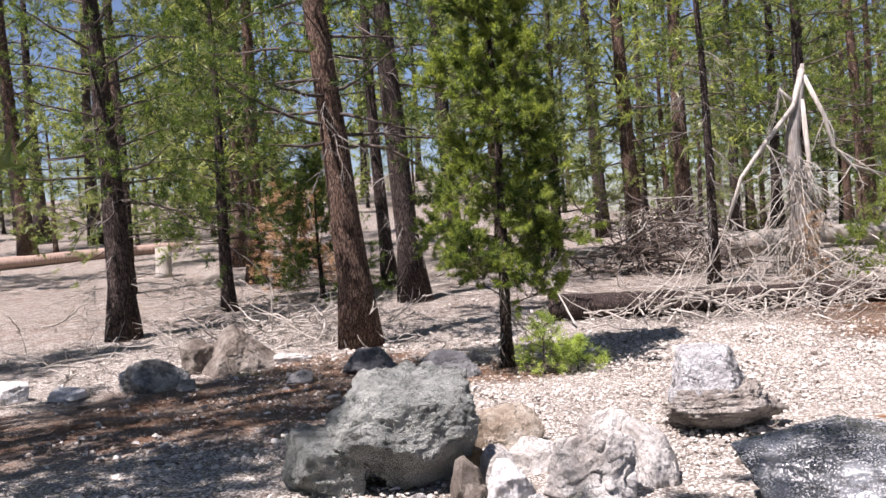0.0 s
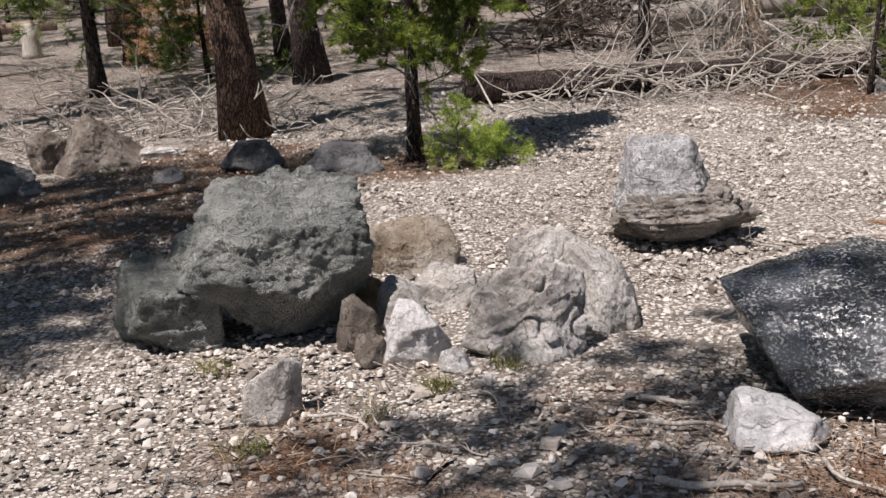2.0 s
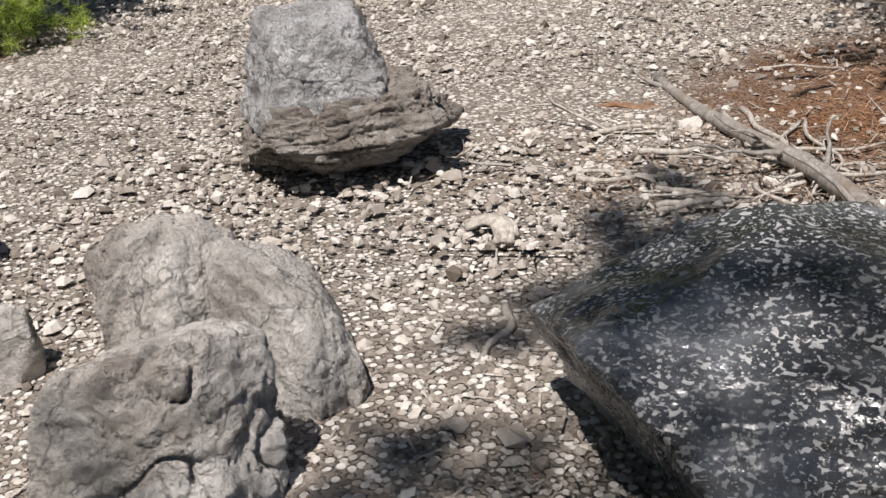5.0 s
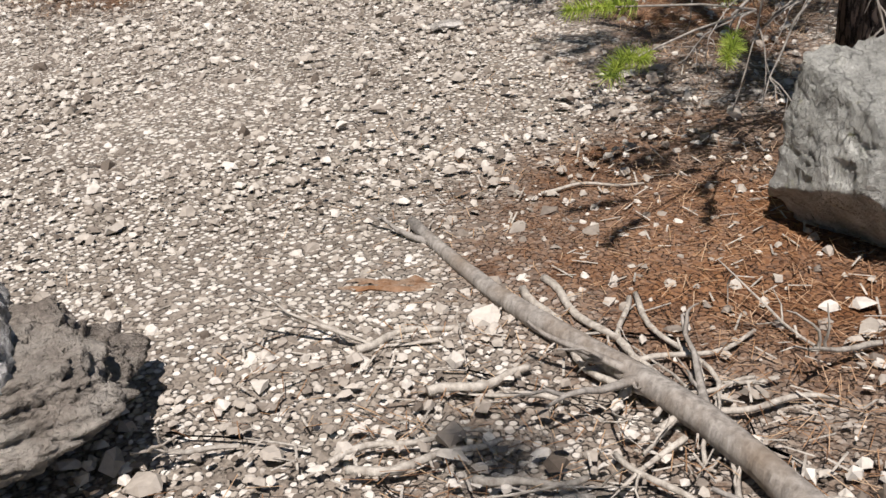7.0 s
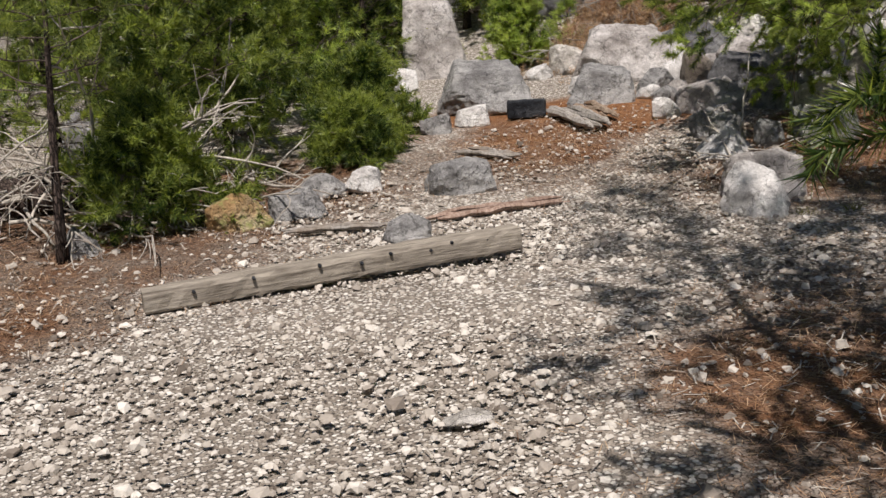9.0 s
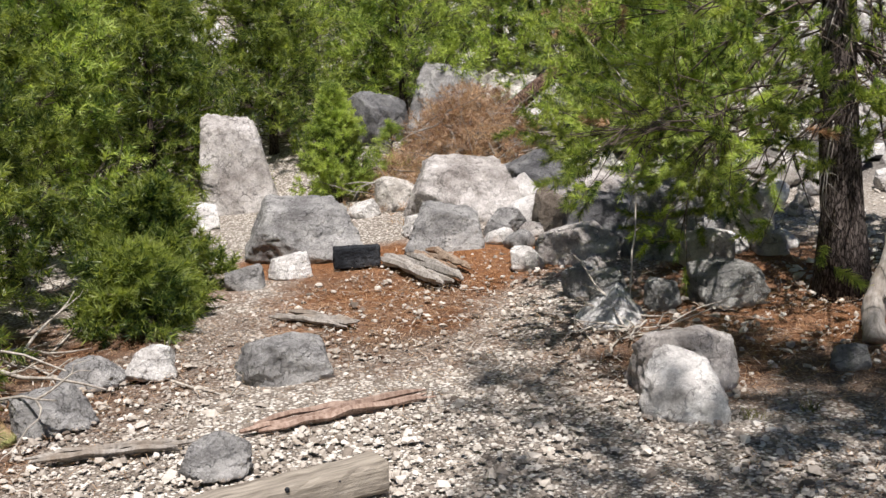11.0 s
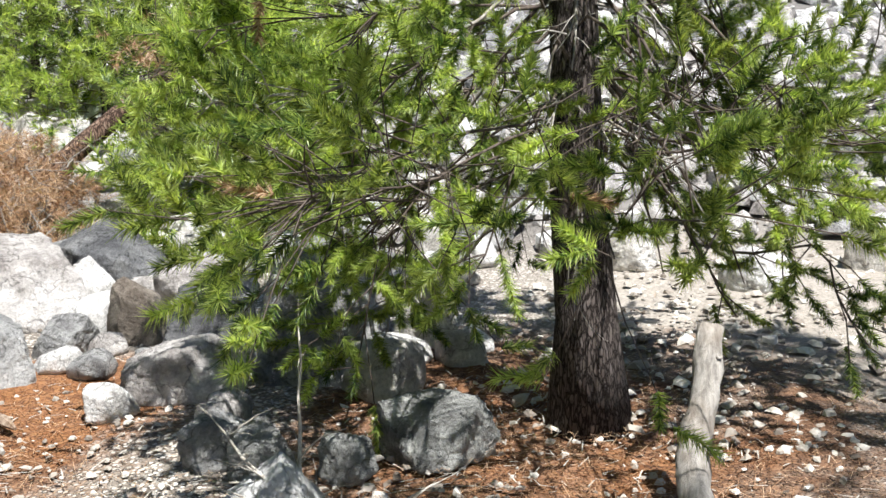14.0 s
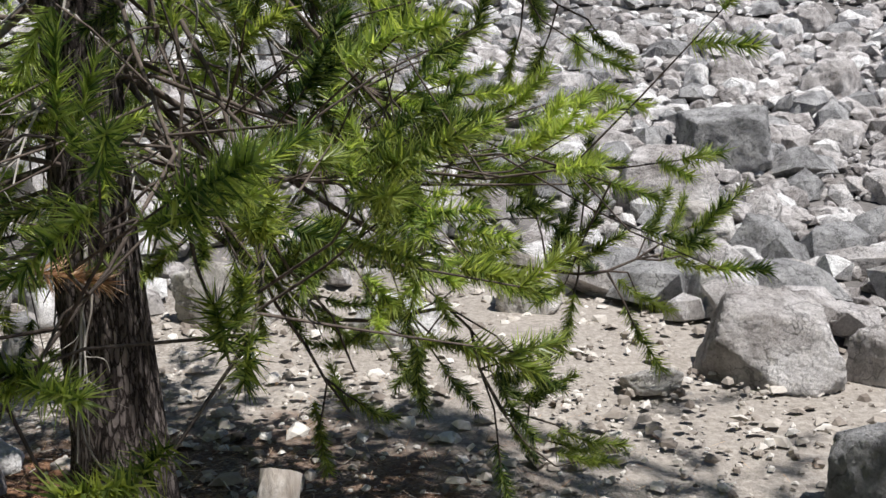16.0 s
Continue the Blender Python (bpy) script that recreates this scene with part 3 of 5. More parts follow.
# ---- ground ----
# patches of needle litter: x, y, radius, strength; those at x 0 to 2, y 4 to 5.3 paint dappled shade
LITTER = [(4.3, 6.9, 1.3, 0.9), (3.4, 6.2, 0.8, 0.55), (10.0, 10.4, 1.3, 0.7), (11.2, 10.0, 1.6, 0.95), (10.4, 12.9, 1.0, 0.95), (9.4, 12.6, 1.3, 0.6),
          (0.6, 11.3, 0.8, 0.95), (-2.4, 10.2, 2.2, 0.8), (-1.2, 11.8, 1.6, 0.9), (-4.0, 9.2, 2.2, 0.6), (5.9, 13.5, 1.6, 0.9), (7.6, 13.9, 1.6, 0.8),
          (-0.2, 5.3, 0.5, 0.6), (1.2, 4.6, 0.6, 0.5), (1.0, 5.3, 0.5, 0.45), (2.0, 4.4, 0.9, 0.7), (7.4, 8.6, 1.3, 0.6), (5.6, 8.0, 0.9, 0.5), (5.2, 14.6, 0.8, 0.8),
          (4.9, 13.0, 0.7, 0.6), (9.0, 8.6, 1.2, 0.5), (6.5, 8.7, 0.9, 0.85), (5.9, 8.3, 0.6, 0.7), (5.0, 12.4, 0.8, 0.8), (9.6, 12.6, 0.9, 0.75), (10.0, 9.6, 0.9, 0.8), (0.0, 4.6, 0.7, 0.6), (0.9, 4.1, 0.8, 0.6), (2.6, 7.0, 0.5, 0.35), (0.2, 6.0, 0.3, 0.4)]

# patches of orange rotted wood and needles
RUST = [(10.75, 14.1, 0.7, 0.80), (11.3, 12.6, 0.9, 0.80), (11.1, 13.3, 0.8, 0.80), (10.1, 12.9, 0.8, 0.56), (10.8, 10.2, 0.8, 0.60), (10.5, 11.0, 0.5, 0.48), (11.3, 10.4, 0.7, 0.56), (4.0, 7.0, 0.7, 0.48), (6.5, 8.8, 0.6, 0.40), (9.6, 14.2, 0.6, 0.48), (7.6, 14.6, 0.7, 0.32)]


def spaced(lo, hi, mid_lo, mid_hi, step, grow=1.16):
    a = list(np.arange(mid_lo, mid_hi + step / 2, step))
    s, p = step, mid_hi
    while p < hi:
        s *= grow
        p += s
        a.append(p)
    s, p, left = step, mid_lo, []
    while p > lo:
        s *= grow
        p -= s
        left.append(p)
    return np.array(left[::-1] + a)


def talus(x, y):
    u = x + 0.25 * (y - 10.5) - 9.3
    south = smooth(0.0, 0.8, (x - 12.5) - 1.5 * (y - 6.6))
    return np.maximum(smooth(4.6, 6.0, u) * smooth(-0.3, 0.5, x - 12.5 - 1.5 * (y - 7.6) + 9 * (y > 9.3)), south) * (1 - 0.6 * smooth(18, 32, u)) * (y < 26)


def build_ground():
    xs = spaced(-700, 700, -6, 18, 0.11)
    ys = spaced(-700, 900, 2, 18, 0.11)
    X, Y = np.meshgrid(xs, ys)
    Z = terrain(X, Y)
    near = np.exp(-((X - 5) / 30) ** 2 - ((Y - 9) / 30) ** 2)
    Z = Z + near * (0.012 * np.sin(X * 2.3 + 1.3 * np.sin(Y * 1.7)) + 0.010 * np.sin(Y * 3.1 + X) - 0.012)
    Z = Z + (1 - near) * 0.12 * np.sin(X * 0.45 + 1) * np.sin(Y * 0.38) * smooth(12, 40, np.hypot(X - 5, Y - 9))
    nx, ny = len(xs), len(ys)
    V = np.stack([X, Y, Z], 2).reshape(-1, 3)
    i, j = np.meshgrid(np.arange(ny - 1), np.arange(nx - 1), indexing="ij")
    a = (i * nx + j).ravel()
    bag = Bag()
    bag.add(V, np.stack([a, a + 1, a + nx + 1, a + nx], 1))
    me = bag.mesh("ground", GROUND)
    x, y = V[:, 0], V[:, 1]
    duff = np.zeros(len(V))
    for cx, cy, r, s in LITTER:
        duff = np.maximum(duff, s * np.exp(-(((x - cx) ** 2 + (y - cy) ** 2) / (r * r)) ** 1.5))
    duff = np.maximum(duff, 0.40 * smooth(13.5, 16.5, y - 0.15 * np.maximum(0, x)) * (1 - smooth(7, 11, x)))
    duff = np.maximum(duff, 0.36 * (1 - smooth(-6, -3, x)))
    u = x + 0.25 * (y - 10.5) - 9.3
    rust = np.zeros(len(V))
    for cx, cy, r, s in RUST:
        rust = np.maximum(rust, s * np.exp(-(((x - cx) ** 2 + (y - cy) ** 2) / (r * r)) ** 1.5))
    for name, val in (("duff", np.maximum(duff, rust)), ("rust", rust), ("rubble", talus(x, y)), ("sand", smooth(10.8, 12.2, x - 0.3 * (y - 9)) * smooth(11.2, 9.6, y))):
        me.attributes.new(name, "FLOAT", "POINT").data.foreach_set("value", val.astype(np.float32))
    return tagged(new("ground", me), "pale gravel clearing with brown needle litter", "ground", kind="structure")


build_ground()


def scatter_stones(name, label, n, box, small, large, seed, mat, keep, category="gravel", power=2.0, ball=1, flat=0.65, lift=0.16):
    """Loose stones over a stretch of ground, all of one object."""
    rng = np.random.default_rng(seed)
    d, f = BALLS[max(1, ball)]
    forms = []
    if ball == 0:
        f = CHIP_FACES
        forms = [CHIP * rng.uniform(0.7, 1.2, (10, 1)) + rng.normal(0, 0.12, (10, 3)) for _ in range(10)]
    for k in range(8 if ball else 0):
        pn, ph = facets(seed * 13 + k, 8 + k % 3)
        q = np.column_stack([np.maximum(0, d @ pn.T) / ph, np.full(len(d), 0.9)])
        forms.append(d * ((q ** 40).sum(1) ** (-1 / 40))[:, None] * (1 + rng.normal(0, 0.05, (len(d), 1))))
    x, y = rng.uniform(box[0], box[1], n), rng.uniform(box[2], box[3], n)
    ok = rng.uniform(0, 1, n) < keep(x, y)
    x, y = x[ok], y[ok]
    n = len(x)
    s = small + (large - small) * rng.uniform(0, 1, n) ** power
    a, b = rng.uniform(0, 2 * np.pi, n), rng.normal(0, 0.35, n)
    z = terrain(x, y)
    V = np.array(forms)[rng.integers(0, len(forms), n)]
    V = V * (s[:, None, None] * np.stack([rng.uniform(0.8, 1.3, n), rng.uniform(0.7, 1.1, n), rng.uniform(flat * 0.7, flat * 1.3, n)], 1)[:, None])
    ca, sa, cb, sb = np.cos(a)[:, None], np.sin(a)[:, None], np.cos(b)[:, None], np.sin(b)[:, None]
    vx, vy, vz = V[..., 0], V[..., 1], V[..., 2]
    vy, vz = cb * vy - sb * vz, sb * vy + cb * vz
    vx, vy = ca * vx - sa * vy, sa * vx + ca * vy
    P = np.stack([vx + x[:, None], vy + y[:, None], vz + (z + s * lift)[:, None]], 2).reshape(-1, 3)
    F = (f[None] + (np.arange(n) * len(forms[0]))[:, None, None]).reshape(-1, 3)
    me = bpy.data.meshes.new(name)
    me.from_pydata(P, [], F)
    me.materials.append(mat)
    me.update()
    return tagged(new(name, me), label, category, kind="stuff")


def patchy(x, y):
    w = 0.5 + 0.5 * np.sin(x * 2.1 + 1.7 * np.sin(y * 1.3)) * np.sin(y * 2.6 + 1.1 * np.sin(x * 1.9))
    litter = np.zeros_like(x)
    for cx, cy, r, s in LITTER:
        litter = np.maximum(litter, s * np.exp(-(((x - cx) ** 2 + (y - cy) ** 2) / (r * r)) ** 1.5))
    return np.clip(0.35 + 0.75 * w, 0, 1) * (1 - 0.85 * litter)


scatter_stones("gravel", "loose pale angular gravel over the clearing", 80000, (-2.5, 9.5, 3.6, 13.4), 0.006, 0.023, 3, PEBBLES, patchy, power=2.4, ball=0)
scatter_stones("gravel", "coarser pale stones scattered on the clearing", 7000, (-3.5, 10.5, 3.6, 13.6), 0.016, 0.042, 4, PEBBLES, patchy, power=3.0, ball=0)
scatter_stones("gravel", "small pale stones on needle litter", 6000, (7.5, 13, 7.5, 13.5), 0.008, 0.03, 5, PEBBLES, lambda x, y: 0.5 + 0 * x, power=2.0, ball=0)
scatter_stones("gravel", "stones and chips strewn over the sand", 3500, (10.8, 15.5, 6.2, 10.4), 0.008, 0.05, 12, PEBBLES, lambda x, y: 0.8 + 0 * x, power=3.0, ball=0)
scatter_stones("gravel", "grit at the edge of the forest floor", 7000, (-5, 6, 10, 18), 0.010, 0.035, 6, PEBBLES, lambda x, y: 0.5 * patchy(x, y), power=2.0, ball=0)


scatter_stones("talus", "slope of tumbled pale grey broken rocks", 15000, (12.3, 44, -14, 30), 0.05, 0.34, 7, RUST_STONE, lambda x, y: 0.8 * talus(x, y), "rubble", 2.2, 1, 0.75, lift=0.4)
scatter_stones("talus", "white and light grey rubble on the slope", 9000, (12.3, 36, -12, 28), 0.04, 0.26, 8, WHITE_STONE, lambda x, y: 0.6 * talus(x, y), "rubble", 2.0, 1, 0.75, lift=0.4)
scatter_stones("talus", "small broken stones low on the slope", 9000, (12.3, 24, -6, 18), 0.04, 0.17, 10, RUST_STONE, lambda x, y: 0.8 * talus(x, y), "rubble", 1.6, 1, 0.8, lift=0.4)
scatter_stones("talus", "dark grey stones among the slope rubble", 6000, (12.3, 36, -12, 28), 0.05, 0.36, 9, GREY_STONE, lambda x, y: 0.5 * talus(x, y), "rubble", 2.2, 1, 0.75, lift=0.4)

# ---- rocks of the clearing ----
boulder("boulder", (-0.36, 6.72), (0.98, 0.8, 0.76), 9, 11, GREEN_STONE, "large blocky grey-green boulder with a flat top", "boulder", detail=6, sink=0.03, sharp=90, lumps=0.03, grit=0.022, ledge=0.03, crack=0.05, chips=8, rug=0.13,
        planes=[(0.05, -0.30, 1, 0.72), (1, -0.02, 0.0, 0.76), (-1, -0.25, 0.75, 0.80), (-0.1, -1, 0.12, 0.76), (0, 1, 0.1, 0.8), (-0.35, -0.9, -0.75, 0.72), (0.55, -0.75, -0.75, 0.74), (0, 0, -1, 0.84), (-0.85, -0.1, -0.85, 0.80), (-0.5, -0.45, 0.8, 0.80), (0.85, 0.2, -0.5, 0.85)])
boulder("rock", (-0.84, 6.68), (0.5, 0.5, 0.46), 13, 12, GREEN_STONE, "low grey-green rock ledge beside the large boulder", group="stones round the boulder", ledge=0.05, rug=0.12, planes=[(0.1, -0.3, 1, 0.66), (-1, -0.2, 0.2, 0.75), (0, -1, -0.1, 0.75), (1, 0, 0, 0.8), (0, 1, 0, 0.8), (0, 0, -1, 0.8), (-0.6, -0.5, -0.7, 0.7)])
boulder("rock", (0.36, 7.7), (0.56, 0.36, 0.33), -6, 13, TAN_STONE, "blocky pinkish tan rock on gravel", group="stones round the boulder", sharp=24)
boulder("rock", (0.07, 6.92), (0.27, 0.2, 0.20), 2, 14, ORANGE_STONE, "ochre and cream coloured stone", group="stones round the boulder")
boulder("rock", (0.05, 6.38), (0.22, 0.22, 0.26), 20, 15, BROWN_STONE, "smooth brown rounded stone", group="stones round the boulder", sharp=30)
boulder("rock", (0.10, 6.12), (0.17, 0.14, 0.13), 2, 16, BROWN_STONE, "small brownish grey stone", group="stones round the boulder")
boulder("rock", (0.28, 6.15), (0.32, 0.28, 0.27), -1, 17, WHITE_STONE, "chalky white rock with a ridge", group="stones round the boulder", rug=0.12)
boulder("rock", (0.24, 6.6), (0.26, 0.26, 0.26), 0, 18, PALE_STONE, "grey flat-sided stone in the pile", group="stones round the boulder")
boulder("rock", (0.47, 6.85), (0.34, 0.24, 0.24), -3, 19, PALE_STONE, "pale flat-topped stone in the pile", group="stones round the boulder")
boulder("rock", (0.74, 6.10), (0.54, 0.46, 0.43), -7, 20, PALE_STONE, "rounded cracked pale grey-brown rock", "boulder", detail=6, sharp=14, lumps=0.05, sink=0.08, crack=0.05, chips=3, rug=0.09, gash=0.16)
v1, f1 = rock_shape((0.46, 0.5, 0.44), 21, 6, sharp=12, lumps=0.05, chips=3, rug=0.07, gash=0.08)
v2, f2 = rock_shape((0.36, 0.42, 0.40), 210, 6, sharp=12, lumps=0.05, chips=3, rug=0.07)
twin = Bag()
twin.add(v1 + (-0.08, 0.14, -0.03), f1)
twin.add(v2 + (0.10, -0.12, -0.03), f2)
ob = new("boulder", twin.mesh("boulder", PALE_STONE))
ob.location = (1.04, 6.46, 0)
tagged(ob, "smooth whitish boulder with a deep notch", "boulder")
boulder("rock", (0.43, 5.93), (0.14, 0.12, 0.10), -3, 22, WHITE_STONE, "small white stone beside a rounded rock", group="stones round the boulder")
boulder("rock", (-0.29, 5.64), (0.25, 0.2, 0.24), 9, 23, PALE_STONE, "cream coloured upright stone", group="stones round the boulder", sharp=26)
boulder("boulder", (1.93, 7.70), (0.90, 0.62, 0.34), -17, 24, CRUST_STONE, "brown crusted undercut rock foot", "boulder", detail=6, ledge=0.08, lumps=0.08, sink=0.03, rug=0.14, gash=0.05,
        planes=[(0, 0, 1, 0.75), (1, 0, 0.5, 0.95), (-1, 0, 0.3, 0.85), (0, -1, 0.4, 0.8), (0, 1, 0.3, 0.8), (-0.6, -0.6, -0.8, 0.66), (0.7, -0.5, -0.8, 0.66), (0, 0, -1, 0.7), (0.2, -0.8, -0.8, 0.62)])
boulder("boulder", (1.82, 7.76), (0.58, 0.5, 0.44), -17, 25, SPECK_STONE, "light grey knobbly rock resting on a brown rock", "boulder", detail=6, sharp=22, lumps=0.06, z=0.17, rug=0.12,
        planes=[(0.1, -0.2, 1, 0.72), (1, -0.1, 0.25, 0.75), (-1, -0.2, 0.2, 0.75), (0, -1, 0.2, 0.7), (0, 1, 0.2, 0.7), (0, 0, -1, 0.7), (-0.6, -0.4, 0.8, 0.86), (0.7, -0.3, 0.9, 0.86)])
boulder("boulder", (1.93, 5.36), (1.2, 0.94, 0.48), -28, 26, OBSIDIAN, "glossy black boulder flecked with white spots", "boulder", detail=6, sharp=90, lumps=0.03, grit=0.004, sink=0.05, crack=0.015, chips=14, rug=0.03,
        planes=[(-0.15, -0.38, 1, 0.66), (-1, -0.3, -0.30, 0.80), (-0.25, -1, 0.2, 0.80), (1, 0, 0.1, 0.9), (0, 1, 0.1, 0.8), (-0.3, 0.9, -0.2, 0.85), (0.2, -0.8, -0.5, 0.85), (0, 0, -1, 0.75), (-0.55, 0.2, 1, 0.86), (0.4, 0.1, 1, 0.72)])
boulder("rock", (4.17, 6.62), (0.58, 0.5, 0.60), -44, 41, LICHEN_STONE, "grey boulder with yellow lichen under a pine", detail=6, rug=0.05, chips=10, sink=0.05,
        planes=[(-0.1, -0.25, 1, 0.72), (-1, -0.3, 0.25, 0.72), (-0.15, -1, 0.1, 0.68), (1, 0, 0.1, 0.75), (0, 1, 0, 0.75), (-0.7, -0.5, -0.75, 0.62), (0.3, -0.8, -0.8, 0.66), (0, 0, -1, 0.8)])
boulder("rock", (1.40, 4.98), (0.37, 0.27, 0.15), -24, 27, GREY_PALE, "flat light grey slab stone", planes=[(0.25, -0.1, 1, 0.36), (-1, -0.3, 0.3, 0.75), (0.5, 0.5, 0.6, 0.58), (0.15, -1, 0.4, 0.5), (0, 1, 0.2, 0.5), (0, 0, -1, 0.4), (1, -0.6, 0.3, 0.85)], rug=0.05, chips=4)
WEDGE = [(-0.8, -0.3, 0.75, 0.42), (0.9, -0.3, 0.5, 0.42), (-0.1, -1, 0.4, 0.4), (0, 1, 0.3, 0.4), (0, 0, -1, 0.45)]
PEAK = [(-0.9, -0.3, 0.55, 0.6), (0.8, -0.4, 0.75, 0.6), (0.1, -1, 0.3, 0.62), (0, 1, 0.2, 0.62), (0, 0, -1, 0.6), (-0.4, -0.7, 0.8, 0.66)]
# The rock at the pine's foot has its shade put into the dark stone colour.
for x, y, w, dd, h, yaw, sd, mt, lb in (
        (-3.24, 11.73, .77, .6, .38, 17, 31, SPOT_STONE, "mottled grey rock at the tree line"), (-2.5, 12.62, 1.0, .78, .58, 13, 32, BROWN_STONE, "peaked greyish brown boulder with lichen"),
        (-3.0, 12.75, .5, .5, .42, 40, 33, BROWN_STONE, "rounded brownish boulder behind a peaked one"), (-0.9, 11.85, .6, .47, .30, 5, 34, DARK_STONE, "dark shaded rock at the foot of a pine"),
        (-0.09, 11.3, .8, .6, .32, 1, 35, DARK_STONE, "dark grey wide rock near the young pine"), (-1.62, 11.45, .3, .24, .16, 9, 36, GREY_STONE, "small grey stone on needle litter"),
        (-4.75, 11.5, .42, .3, .26, 22, 37, WHITE_STONE, "whitish stone on the forest floor"), (-4.1, 11.45, .45, .3, .15, 20, 38, WHITE_STONE, "flat whitish stone on the forest floor"),
        (-2.85, 11.5, .22, .2, .12, 10, 39, GREY_STONE, "small grey stone beside a mottled rock"), (-1.95, 12.9, .6, .3, .12, 10, 40, PALE_STONE, "flat pale stone slab in the litter"),
        (8.86, 10.22, .44, .36, .35, -73, 42, WHITE_STONE, "smooth white-grey rock in dappled shade"), (9.3, 10.4, .6, .46, .38, -73, 43, RUST_STONE, "rounded rose-grey rock behind a white one"),
        (8.5, 12.42, .56, .44, .28, -49, 44, GREY_STONE, "dark grey rounded rock sunk in litter"), (8.17, 13.13, .30, .24, .20, -41, 45, WHITE_STONE, "bright white stone in the gravel"),
        (7.9, 13.3, .4, .3, .17, -38, 46, GREY_STONE, "low grey stone in the gravel"), (7.3, 12.86, .42, .32, .22, -39, 47, GREY_STONE, "grey stone beside an ochre one"),
        (6.9, 13.0, .46, .36, .28, -35, 48, OCHRE_LICHEN, "ochre stone with green lichen"), (7.25, 11.75, .32, .25, .18, -44, 49, GREY_STONE, "grey stone behind the timber"),
        (5.87, 13.3, .28, .22, .2, -29, 50, GREY_STONE, "small split grey stone by a sapling"), (8.0, 16.8, .8, .6, .48, -30, 51, GREY_STONE, "grey block among the undergrowth"),
        (10.15, 11.16, .46, .32, .27, -69, 52, GREY_PALE, "pointed triangular grey rock"), (10.5, 11.3, .29, .24, .27, -69, 53, SPOT_STONE, "grey rock spotted with lichen"),
        (10.52, 10.95, .25, .2, .22, -73, 54, SPOT_STONE, "small grey lichen-spotted rock on litter"), (10.8, 10.62, .55, .42, .30, -76, 55, SPOT_STONE, "broad lichen-spotted rock under the pine"),
        (10.62, 11.55, .3, .25, .25, -68, 56, GREY_STONE, "dark grey stone beside lichen rocks"),
        (9.85, 9.66, .22, .18, .14, -70, 58, GREY_STONE, "small grey stone in needle litter")):
    boulder("rock", (x, y), (w, dd, h), yaw, sd, mt, lb, sharp=(24, 60, 120)[sd % 3], lumps=0.03, rug=0.10, gash=0.06 if sd in (32, 42, 43) else 0.0, planes={52: WEDGE, 32: PEAK, 50: PEAK}.get(sd))

# ---- rocks below the slope ----
BLOCK = [(1, 0, 0.1, 0.7), (-1, 0.1, 0.2, 0.72), (0.1, -1, 0.25, 0.66), (0, 1, 0.1, 0.7), (0.25, -0.2, 1, 0.8), (0, 0, -1, 0.8), (0.7, -0.7, 0.35, 0.85), (-0.6, -0.6, 0.7, 0.92)]
SLAB = [(1, 0.2, 0.15, 0.8), (-1, -0.1, 0.3, 0.8), (0, -1, 0.45, 0.62), (0, 1, 0.2, 0.7), (0.1, -0.35, 1, 0.66), (0, 0, -1, 0.8), (0.6, -0.5, 0.8, 0.85), (-0.5, -0.8, -0.2, 0.85)]
FORM = {61: SLAB, 62: BLOCK, 64: SLAB, 65: BLOCK, 70: BLOCK, 71: SLAB, 76: BLOCK, 78: BLOCK, 86: SLAB, 87: SLAB}
